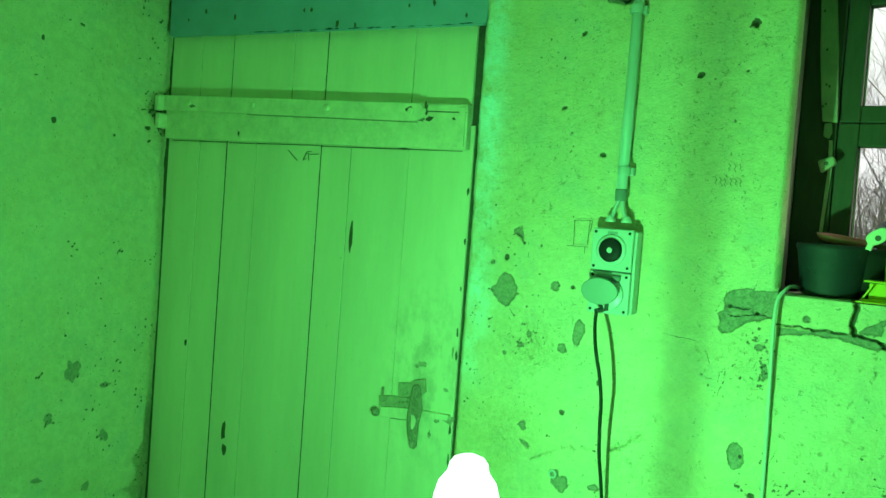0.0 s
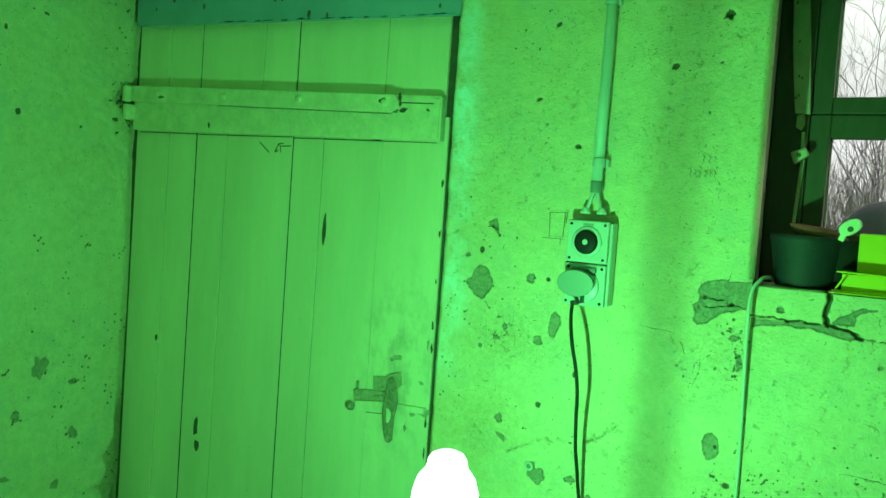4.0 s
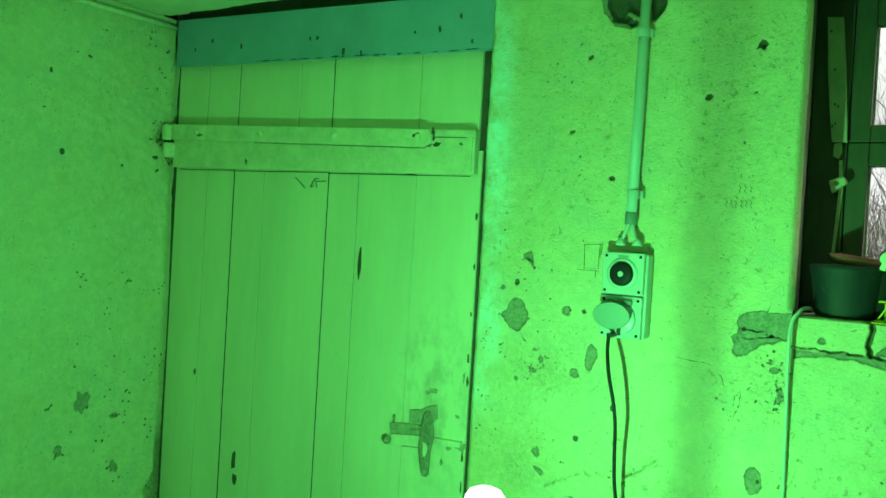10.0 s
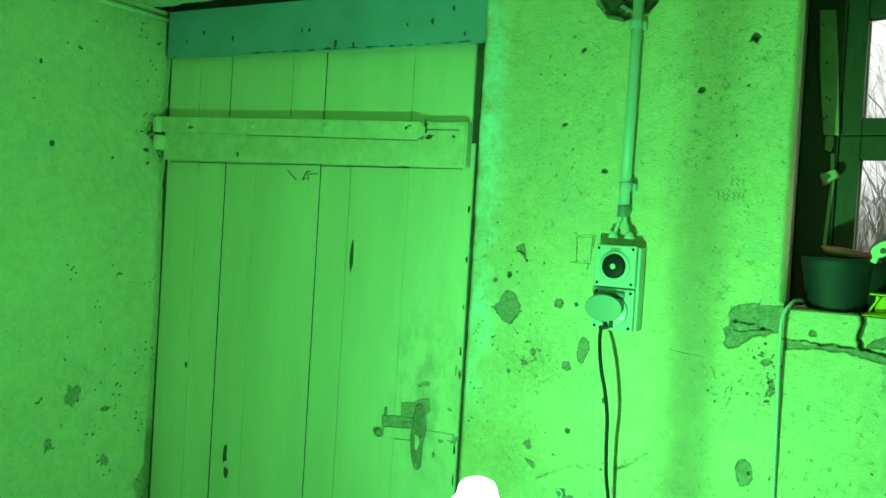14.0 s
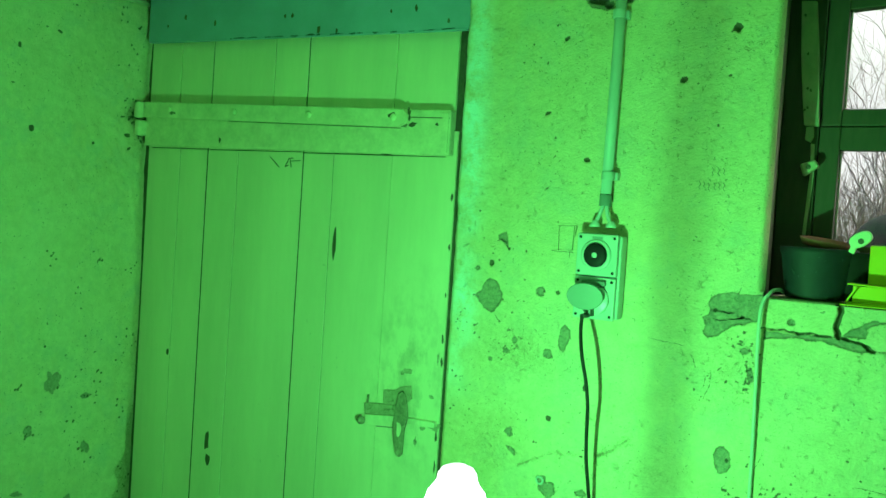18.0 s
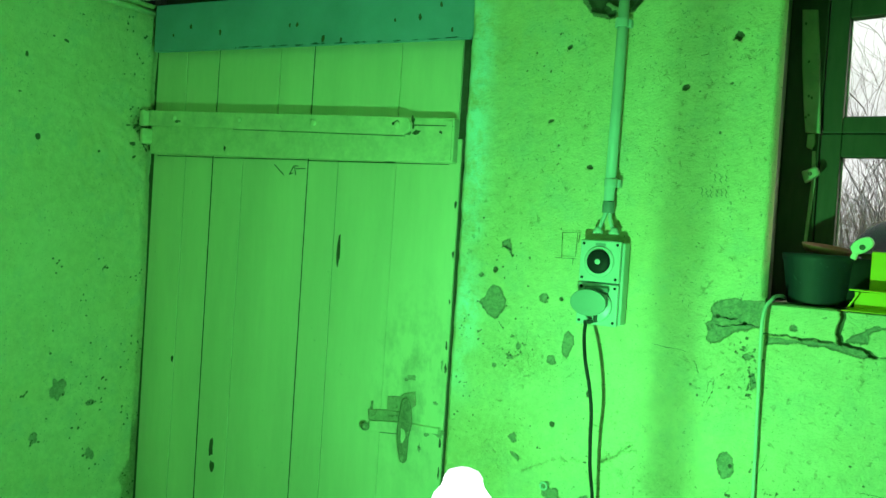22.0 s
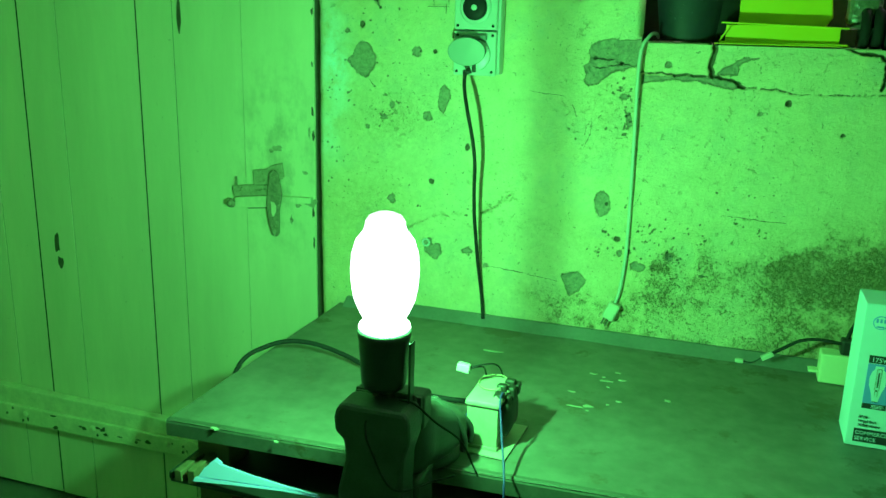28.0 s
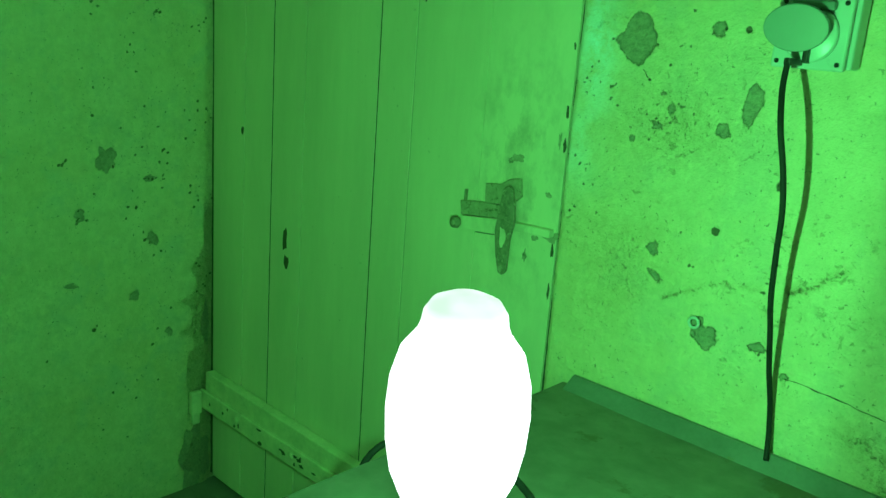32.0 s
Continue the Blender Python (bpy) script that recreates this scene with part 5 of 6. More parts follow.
white_cord = thing("extension_cord", "white flex hung over the sill with a plug at its end", "cord")
part("flex", tube(glide([(-0.342, 2.06, 1.572), (-0.342, 1.99, 1.580), (-0.351, 1.945, 1.574), (-0.3655, 1.931, 1.53), (-0.364, 1.936, 1.36), (-0.361, 1.938, 1.20), (-0.361, 1.938, 1.08), (-0.368, 1.938, 1.00), (-0.376, 1.936, 0.965)], 8), 0.0040, 10), M_CORDWHITE, white_cord, smooth=True)
plug = part("plug", turned(box(-0.014, 0.014, -0.011, 0.011, -0.021, 0.021, 0.005, 3), Matrix.Translation((-0.383, 1.932, 0.945)) @ pose(0, 0, 0, 0, 24, 0)), M_TAG, white_cord, "cream plug")
for dx in (-0.006, 0.004):
    part("pin", turned(box(dx - 0.0022, dx + 0.0022, -0.002, 0.002, -0.040, -0.020), Matrix.Translation((-0.383, 1.932, 0.945)) @ pose(0, 0, 0, 0, 24, 0)), M_RUST, plug)

# ---- workbench ----
BZ, BX0, BX1, BY0, BY1 = 0.87, -1.090, 1.45, 1.200, 1.938
SKEW = 0.116  # the front edge runs slightly askew to the wall
bench = thing("workbench", "workbench with a stained sheet-steel top standing against the wall", "workbench")
top = bmesh.new()
nx, ny = 126, 38
grid = [[top.verts.new((BX0 + (BX1 - BX0) * i / nx, BY0 + SKEW * i / nx * (1 - j / ny) + (BY1 - BY0) * j / ny, BZ + 0.0012 * noise.noise((i * 0.14, j * 0.14, 0)))) for j in range(ny + 1)] for i in range(nx + 1)]
for i in range(nx):
    for j in range(ny):
        top.faces.new((grid[i][j], grid[i + 1][j], grid[i + 1][j + 1], grid[i][j + 1]))
part("steel_top", top, M_BENCH, bench, smooth=True)
lip = slab([(BY0 - 0.0008, BZ - 0.030), (BY0 - 0.0008, BZ - 0.005), (BY0 + 0.002, BZ + 0.0005), (BY0 + 0.006, BZ + 0.0018), (BY0 + 0.014, BZ + 0.0012), (BY0 + 0.014, BZ - 0.030)], "x", BX0 + 0.001, BX1)
for v in lip.verts:
    v.co.y += SKEW * (v.co.x - BX0) / (BX1 - BX0)
part("front_lip", lip, M_LIP, bench, "dull folded front edge")
part("side_lip", box(BX0 - 0.0008, BX0 + 0.008, BY0 + 0.004, BY1, BZ - 0.030, BZ - 0.002, 0.0015), M_BENCH, bench)
part("upstand", slab([(1.904, BZ - 0.003), (1.938, BZ + 0.020), (1.946, BZ + 0.020), (1.946, BZ - 0.004)], "x", BX0 + 0.02, BX1), M_UPSTAND, bench, "folded steel edge along the wall")
part("apron", box(BX0 + 0.02, BX1 - 0.02, BY0 + 0.30, BY0 + 0.33, 0.74, BZ - 0.006), M_WOOD, bench)
part("deck", slab([(BX0 + 0.01, BY0 + 0.016), (BX1 - 0.01, BY0 + 0.016 + SKEW), (BX1 - 0.01, BY1 - 0.01), (BX0 + 0.01, BY1 - 0.01)], "z", BZ - 0.030, BZ - 0.004), M_WOOD, bench)
for x in (BX0 + 0.03, 0.18, BX1 - 0.10):
    for y in (BY0 + 0.05 + SKEW * (x > 0), BY1 - 0.10):
        part("leg", box(x, x + 0.07, y, y + 0.07, 0.0, BZ - 0.03, 0.003), M_WOOD, bench)
part("shelf", slab([(BX0 + 0.03, BY0 + 0.02), (BX1 - 0.03, BY0 + 0.02 + SKEW), (BX1 - 0.03, BY1 - 0.03), (BX0 + 0.03, BY1 - 0.03)], "z", 0.735, 0.755, 0.002), M_WOOD, bench)

tray = thing("letter_tray", "black tray of folded papers on the shelf under the bench", "tray")
part("tray_base", box(-1.075, -0.70, 1.184, 1.432, 0.7555, 0.764, 0.002), M_BLACK, tray)
part("tray_side", box(-1.075, -1.067, 1.180, 1.432, 0.763, 0.778, 0.002), M_BLACK, tray)
part("tray_side", box(-0.708, -0.70, 1.180, 1.432, 0.763, 0.778, 0.002), M_BLACK, tray)
for k, outline in enumerate(([(-1.008, 0.783), (-0.93, 0.790), (-0.83, 0.7975), (-0.760, 0.7995), (-0.83, 0.7995), (-0.93, 0.7935), (-1.006, 0.789)],
                             [(-1.000, 0.791), (-0.93, 0.7955), (-0.83, 0.8005), (-0.765, 0.8012), (-0.83, 0.8042), (-0.90, 0.8092), (-0.960, 0.8155), (-0.975, 0.8205), (-0.984, 0.812), (-0.992, 0.806)],
                             [(-0.985, 0.8135), (-0.974, 0.8225), (-0.960, 0.8172), (-0.966, 0.8168), (-0.974, 0.8205), (-0.982, 0.8125)])):
    sheetp = thing("paper", "folded bluish-white sheet sticking out of the black tray", "paper", "papers in the tray")
    part("leaf", turned(slab(outline, "y", 1.160 + 0.0015 * k, 1.165 + 0.0015 * k), Matrix(((1, 0, 0, 0), (0, 1, 0.5, -0.5 * 0.784), (0, 0, 1, 0), (0, 0, 0, 1)))), M_PAPER, sheetp)
for x, z in ((-1.052, 0.781), (-1.024, 0.788)):
    blk = thing("wood_offcut", "short end of a wooden stick beside the papers", "offcut", "sticks by the tray")
    part("stick", rough_block(x - 0.008, x + 0.008, 1.176, 1.31, 0.764, z + 0.004, x * 50, 0.002), M_WOOD, blk)

# ---- bench vise holding the lamp ----
VX = -0.609
vise = thing("bench_vise", "heavy dark cast-iron bench vise bolted to the bench edge", "vise")
part("base", lathe([(0.066, 0), (0.068, 0.004), (0.066, 0.012), (0.056, 0.018), (0.050, 0.026)], 32, (VX, 1.262, BZ + 0.001)), M_IRON, vise, smooth=True)
part("body", loft([(1.118, VX, 0.040, 0.90, 1.010), (1.135, VX, 0.054, 0.885, 1.034), (1.165, VX, 0.058, 0.880, 1.036), (1.185, VX, 0.060, 0.880, 1.014), (1.230, VX + 0.003, 0.073, 0.880, 0.992), (1.270, VX + 0.004, 0.074, 0.880, 0.972), (1.310, VX, 0.066, 0.880, 0.950), (1.345, VX, 0.045, 0.885, 0.925), (1.355, VX, 0.020, 0.890, 0.915)]), M_IRON, vise, smooth=True)
part("fixed_jaw", box(VX - 0.060, VX + 0.052, 1.122, 1.160, 0.985, 1.042, 0.006, 3), M_IRON, vise)
part("jaw_plate", box(VX - 0.058, VX + 0.050, 1.1155, 1.1215, 0.998, 1.043, 0.001), M_IRON, vise)
jaw = part("moving_jaw", slab([(VX - 0.052, 1.044), (VX + 0.046, 1.044), (VX + 0.054, 1.034), (VX + 0.056, 1.000), (VX + 0.046, 0.968), (VX + 0.044, 0.90), (VX + 0.048, 0.80), (VX - 0.058, 0.80), (VX - 0.060, 0.90), (VX - 0.047, 0.955), (VX - 0.050, 0.985), (VX - 0.064, 0.998), (VX - 0.066, 1.020), (VX - 0.062, 1.036)][::-1], "y", 1.050, 1.108, 0.007), M_IRON, vise)
part("jaw_plate", box(VX - 0.054, VX + 0.044, 1.1085, 1.1145, 0.998, 1.042, 0.001), M_IRON, jaw)
part("slide", box(VX - 0.032, VX + 0.032, 1.00, 1.185, 0.805, 0.835, 0.006), M_IRON, vise)
part("clamp_foot", box(VX - 0.05, VX + 0.05, 1.108, 1.182, 0.83, 0.905, 0.006), M_IRON, vise)
screw = part("screw", turned(lathe([(0.014, 0), (0.016, 0.01), (0.016, 0.05), (0.020, 0.055), (0.020, 0.075), (0.012, 0.080)], 18), Matrix.Translation((VX, 1.052, 0.842)) @ pose(0, 0, 0, 90)), M_IRON, vise, smooth=True)
part("handle", tube([Vector((VX - 0.09, 0.985, 0.800)), Vector((VX + 0.08, 0.985, 0.885))], 0.007, 10), M_IRON, screw, smooth=True)
for y in (1.225, 1.262):
    part("rib", tube(glide([(VX + 0.020, y - 0.01, 1.000 - (y - 1.22) * 0.5), (VX + 0.060, y + 0.004, 0.972 - (y - 1.22) * 0.45), (VX + 0.0785, y + 0.02, 0.925), (VX + 0.0785, y + 0.025, 0.895)], 6), 0.0065, 10), M_IRON, vise, smooth=True)

lamp = thing("discharge_lamp", "burning clear metal halide bulb in a black screw holder", "lamp")
LX, LY = LAMP.x, LAMP.y
holder = part("holder", lathe([(0.022, 1.058), (0.031, 1.061), (0.0345, 1.070), (0.0385, 1.136), (0.040, 1.143), (0.040, 1.1505), (0.034, 1.1515)], 40, (LX, LY, 0)), M_BLACK, lamp, "black porcelain-lined lamp holder", smooth=True)
for s in (-0.012, 0.012):
    part("terminal", box(LX + s - 0.004, LX + s + 0.004, LY - 0.006, LY + 0.006, 1.036, 1.054, 0.001), M_RUST, holder)
part("bracket", box(LX + 0.043, LX + 0.0465, LY - 0.012, LY + 0.006, 1.012, 1.138, 0.001), M_BLACK, lamp, "flat steel bracket up the holder's side")
part("bracket_foot", box(LX - 0.02, LX + 0.050, LY + 0.0005, LY + 0.004, 1.008, 1.0525, 0.001), M_IRON, lamp)
bulb = part("bulb", lathe([(0.0365, 1.152), (0.0390, 1.1555), (0.0375, 1.160), (0.0325, 1.1640), (0.0312, 1.1685), (0.0373, 1.1795), (0.0452, 1.1985), (0.0492, 1.2215), (0.0503, 1.2435), (0.0486, 1.2665), (0.0429, 1.2865), (0.0322, 1.3005), (0.0299, 1.3065), (0.0288, 1.3145), (0.0237, 1.3225), (0.0136, 1.3270), (0.0023, 1.3280)], 48, (LX, LY, 0)), M_BULB, lamp, "glowing bulged glass envelope", smooth=True)
bulb.visible_shadow = False
part("frame_wire", tube([Vector((LX + 0.003, LY + 0.030, 1.17)), Vector((LX + 0.003, LY + 0.044, 1.20)), Vector((LX + 0.003, LY + 0.0445, 1.26)), Vector((LX + 0.003, LY + 0.026, 1.30))], 0.0013, 8), M_IRON, lamp)

lead = thing("lamp_lead", "thick black lead looping over the bench to the lamp holder", "cord")
part("flex", tube(glide([(-1.125, 1.42, 0.70), (-1.110, 1.470, 0.86), (-1.07, 1.535, 0.897), (-1.00, 1.566, 0.906), (-0.90, 1.560, 0.894), (-0.78, 1.51, 0.878), (-0.70, 1.475, 0.877), (-0.64, 1.465, 0.878), (-0.585, 1.462, 0.882), (-0.535, 1.440, 0.890), (-0.528, 1.425, 0.90)], 8), 0.0052, 10), M_CORD, lead, smooth=True)
thin = thing("holder_wire", "thin black wire from the lamp holder over the vise", "wire")
part("flex", tube(glide([(LX + 0.012, LY - 0.002, 1.038), (LX + 0.05, LY - 0.01, 1.045), (LX + 0.08, LY + 0.01, 1.01), (LX + 0.105, LY + 0.06, 0.96), (LX + 0.115, 1.20, 0.90), (LX + 0.12, 1.215, 0.873)], 8), 0.0017, 6), M_CORD, thin, smooth=True)
thin2 = thing("holder_wire", "thin black wire hanging below the lamp holder", "wire")
part("flex", tube(glide([(LX - 0.012, LY - 0.004, 1.038), (LX - 0.005, LY - 0.058, 1.02), (LX + 0.01, LY - 0.068, 0.985), (LX + 0.045, LY - 0.066, 0.93), (LX + 0.075, LY + 0.03, 0.90), (LX + 0.085, 1.20, 0.874)], 8), 0.0018, 6), M_CORD, thin2, smooth=True)

# ---- ballast ----
ballast = thing("ballast", "open-frame ballast, steel core with dark coil and loose wires", "ballast")
part("base_plate", slab([(-0.558, 1.289), (-0.466, 1.282), (-0.458, 1.420), (-0.556, 1.425)], "z", BZ + 0.001, BZ + 0.0035, 0.0005), M_CORE, ballast, "bent steel mounting plate")
core = part("core", box(-0.541, -0.489, 1.306, 1.414, BZ + 0.0035, 0.953, 0.002), M_CORE, ballast, "pale steel lamination stack")
part("core_cap", box(-0.546, -0.485, 1.301, 1.419, 0.9532, 0.9635, 0.003), M_CORE, core)
part("core_foot", box(-0.545, -0.486, 1.302, 1.418, BZ + 0.0036, BZ + 0.010, 0.001), M_CORE, core)
for k in range(7):
    part("lamination", box(-0.5422, -0.4878, 1.3052 + 0.0157 * k, 1.3185 + 0.0157 * k, BZ + 0.011, 0.9528), M_CORE, core)
part("coil", loft([(1.326, -0.484, 0.005, BZ + 0.026, 0.936), (1.332, -0.482, 0.010, BZ + 0.020, 0.950), (1.392, -0.482, 0.010, BZ + 0.020, 0.950), (1.398, -0.484, 0.005, BZ + 0.026, 0.936)], 20, 3.2), M_COIL, ballast, "dark wound coil", smooth=True)
for k, (x, y, z) in enumerate(((-0.494, 1.336, 0.960), (-0.484, 1.346, 0.953), (-0.496, 1.362, 0.966), (-0.483, 1.372, 0.960), (-0.488, 1.388, 0.966), (-0.480, 1.396, 0.958))):
    part("terminal", rough_block(x - 0.009, x + 0.009, y - 0.009, y + 0.009, z - 0.014, z + 0.009, k * 7, 0.004), M_COIL, ballast)
    part("solder_tag", turned(box(-0.003, 0.003, -0.002, 0.002, -0.005, 0.005, 0.0008), Matrix.Translation((x - 0.004, y - 0.011, z + 0.002)) @ pose(0, 0, 0, 20 * k, 30, 15 * k)), M_CORE, ballast)
part("wire_loop", tube(glide([(-0.496, 1.352, 0.972), (-0.515, 1.348, 0.967), (-0.538, 1.362, 0.966), (-0.543, 1.392, 0.966), (-0.530, 1.412, 0.967), (-0.508, 1.410, 0.970), (-0.496, 1.392, 0.974)], 8), 0.0014, 6), M_YELWIRE, ballast, smooth=True)
part("blue_wire", tube(glide([(-0.488, 1.334, 0.972), (-0.484, 1.303, 0.968), (-0.478, 1.290, 0.945), (-0.468, 1.262, 0.925), (-0.453, 1.222, 0.900), (-0.444, 1.194, 0.880), (-0.441, 1.186, 0.850), (-0.440, 1.186, 0.80), (-0.440, 1.188, 0.76)], 8), 0.0019, 6), M_BLUEWIRE, ballast, "thin blue wire hanging off the bench", smooth=True)
part("blue_wire", tube(glide([(-0.547, 1.345, 0.925), (-0.560, 1.325, 0.905), (-0.558, 1.305, 0.885), (-0.574, 1.272, 0.8745)], 8), 0.0018, 6), M_BLUEWIRE, ballast, smooth=True)
conn = thing("wire_connector", "white connector block on two thin wires over the ballast", "connector")
part("block", turned(box(-0.012, 0.012, -0.007, 0.007, -0.0075, 0.0075, 0.002), Matrix.Translation((-0.565, 1.351, 1.000)) @ pose(0, 0, 0, 0, 8, 0)), M_TAG, conn)
part("wire", tube(glide([(-0.553, 1.355, 0.999), (-0.543, 1.362, 1.000), (-0.539, 1.385, 0.992), (-0.541, 1.412, 0.970), (-0.543, 1.424, 0.935), (-0.544, 1.426, 0.90)], 6), 0.0015, 6), M_CORD, conn, smooth=True)
part("wire", tube(glide([(-0.553, 1.355, 1.001), (-0.535, 1.372, 1.002), (-0.520, 1.400, 0.994), (-0.512, 1.416, 0.975), (-0.511, 1.4235, 0.95)], 6), 0.0015, 6), M_CORD, conn, smooth=True)

# ---- right of the bench: carton, power strip ----
carton = thing("bulb_carton", "white and blue carton of a 175 watt commercial service bulb", "carton")
KX, KY, KW, KH = 0.094, 1.573, 0.095, 0.268
part("carton_body", box(KX, KX + KW, KY, KY + KW, BZ + 0.001, BZ + KH, 0.0012), M_CARD, carton)
part("top_flap", box(KX + 0.001, KX + KW - 0.001, KY + 0.001, KY + KW - 0.001, BZ + KH, BZ + KH + 0.0015), M_CARD, carton)
FACE = KY - 0.0006


def up(z):
    """Heights of the print above the words at the foot of the carton."""
    return z if z < 0.086 else 0.086 + (z - 0.086) * 1.19


def print_bar(x0, x1, z0, z1, mat, name="print_bar", y=FACE):
    return part(name, box(KX + x0, KX + x1, y - 0.0004, y + 0.0008, BZ + up(z0), BZ + up(z1)), mat, carton)


def words(s, size, x, z, mat):
    return text_mesh(s, size, mat, Matrix.Translation((KX + x, FACE - 0.0008, BZ + up(z))) @ pose(0, 0, 0, 90), carton)


print_bar(0.018, 0.056, 0.150, 0.162, M_INK)
words("175W", 0.0115, 0.022, 0.1523, M_CARD)
print_bar(0.018, 0.056, 0.086, 0.149, M_CARDBLUE)
print_bar(0.018, 0.056, 0.076, 0.0855, M_INK)
for k in range(9):
    print_bar(0.061, (0.088, 0.084, 0.087, 0.079)[k % 4], 0.1180 - 0.0032 * k, 0.1192 - 0.0032 * k, M_GREY)
print_bar(0.059, 0.090, 0.0850, 0.0890, M_INK)
for k in range(3):
    print_bar(0.033, (0.052, 0.053, 0.050)[k], 0.0830 - 0.0024 * k, 0.0838 - 0.0024 * k, M_CARD, y=FACE - 0.0006)
part("print_emblem", slab([(KX + 0.027 + 0.0125 * math.cos(a), BZ + up(0.213) + 0.0125 * math.sin(a)) for a in [2 * math.pi * k / 24 for k in range(24)]], "y", FACE - 0.0004, FACE + 0.0006), M_CARDBLUE, carton)
part("print_emblem", slab([(KX + 0.027 + 0.0108 * math.cos(a), BZ + up(0.213) + 0.0108 * math.sin(a)) for a in [2 * math.pi * k / 24 for k in range(24)]], "y", FACE - 0.0008, FACE), M_CARD, carton)
for dx in (-0.006, 0.0, 0.006):
    print_bar(0.027 + dx - 0.0018, 0.027 + dx + 0.0018, 0.213, 0.219, M_CARDBLUE, y=FACE - 0.0006)
print_bar(0.021, 0.033, 0.2055, 0.208, M_CARDBLUE, y=FACE - 0.0006)
print_bar(0.046, 0.086, 0.209, 0.215, M_CARDBLUE)
words("ME", 0.0125, 0.052, 0.184, M_INK)
print_bar(0.071, 0.088, 0.184, 0.193, M_INK)
words("BT28", 0.0066, 0.016, 0.057, M_INK)
words("Mogul Base", 0.0066, 0.016, 0.0490, M_INK)
words("10,000 Hours", 0.0066, 0.016, 0.0410, M_INK)
print_bar(0.012, 0.082, 0.010, 0.0355, M_INK)
words("COMMERCIAL", 0.0098, 0.014, 0.0250, M_CARD)
words("SERVICE", 0.0098, 0.014, 0.0140, M_CARD)
part("print_bulb", slab([(KX + 0.037 + x, BZ + up(z)) for x, z in ((-0.005, 0.090), (0.005, 0.090), (0.007, 0.099), (0.009, 0.106), (0.0132, 0.116), (0.0138, 0.128), (0.0105, 0.138), (0.007, 0.141), (0.007, 0.146), (-0.007, 0.146), (-0.007, 0.141), (-0.0105, 0.138), (-0.0138, 0.128), (-0.0132, 0.116), (-0.009, 0.106), (-0.007, 0.099))], "y", FACE - 0.0007, FACE), M_CARD, carton)
for x0, x1, z0, z1 in ((0.0335, 0.0343, 0.108, 0.142), (0.0405, 0.0413, 0.108, 0.142), (0.0335, 0.0413, 0.1412, 0.1420), (0.0365, 0.0385, 0.113, 0.136), (0.0345, 0.0352, 0.098, 0.107), (0.0388, 0.0395, 0.098, 0.107), (0.0350, 0.0390, 0.1065, 0.1085), (0.033, 0.041, 0.0893, 0.0903)):
    print_bar(x0, x1, z0, z1, M_INK if x1 - x0 > 0.0015 else M_GREY, "print_line", FACE - 0.0009)

strip = thing("power_strip", "cream power strip with black plugs behind the carton", "power strip")
part("strip_body", box(0.070, 0.34, 1.856, 1.900, BZ + 0.001, BZ + 0.066, 0.004, 3), M_STRIPBOX, strip)
part("strip_foot", box(0.050, 0.0705, 1.866, 1.890, BZ + 0.018, BZ + 0.024, 0.002), M_STRIPBOX, strip)
for x in (0.118, 0.152):
    p = part("plug", box(x - 0.012, x + 0.012, 1.862, 1.892, BZ + 0.0655, BZ + 0.100, 0.006, 3), M_BLACK, strip, "black moulded plug")
    part("plug_flex", tube(glide([(x, 1.877, BZ + 0.096), (x + 0.006, 1.880, BZ + 0.120), (x + 0.030, 1.89, BZ + 0.150), (x + 0.09, 1.90, BZ + 0.140)], 6), 0.0042, 8), M_CORD, p, smooth=True)
spare = thing("spare_lead", "black lead with a white tip trailing along the bench", "cord")
part("flex", tube(glide([(0.110, 1.868, BZ + 0.090), (0.060, 1.880, BZ + 0.088), (0.027, 1.885, BZ + 0.078), (0.000, 1.888, BZ + 0.058), (-0.024, 1.890, BZ + 0.040)], 8), 0.0036, 8), M_CORD, spare, smooth=True)
part("tip", turned(box(-0.014, 0.014, -0.006, 0.006, -0.005, 0.005, 0.002), Matrix.Translation((-0.033, 1.891, BZ + 0.032)) @ pose(0, 0, 0, 0, -32, 5)), M_TAG, spare, "white heat-shrink tip")
part("thin_wire", tube(glide([(-0.044, 1.891, BZ + 0.026), (-0.058, 1.898, BZ + 0.012), (-0.070, 1.905, BZ + 0.006), (-0.082, 1.909, BZ + 0.006)], 5), 0.0015, 6), M_CORD, spare)
part("plug_tip", box(-0.098, -0.080, 1.904, 1.914, BZ + 0.001, BZ + 0.010, 0.002), M_TAG, spare)

# dried paint flecks on the steel
for k, (x, y, rx, ry) in enumerate(((-0.384, 1.718, 0.008, 0.003), (-0.335, 1.742, 0.006, 0.003), (-0.353, 1.690, 0.012, 0.004), (-0.321, 1.705, 0.008, 0.004), (-0.362, 1.708, 0.005, 0.003), (-0.396, 1.543, 0.020, 0.003), (-0.370, 1.552, 0.009, 0.006), (-0.411, 1.609, 0.009, 0.003),
                                    (-0.223, 1.638, 0.006, 0.004), (-0.334, 1.574, 0.004, 0.002), (-0.314, 1.597, 0.005, 0.003), (-0.367, 1.533, 0.003, 0.002), (-0.987, 1.203, 0.007, 0.004), (-0.62, 1.76, 0.022, 0.003), (-0.86, 1.20, 0.004, 0.003), (-0.345, 1.66, 0.003, 0.002))):
    fleck = thing("paint_fleck", "dried pale paint fleck on the steel top", "paint fleck", "paint flecks on the bench")
    part("fleck", slab(ragged(x, y, rx, ry, 40 + k, 10, 0.4), "z", BZ - 0.001, BZ + 0.0016), M_FLECK, fleck)

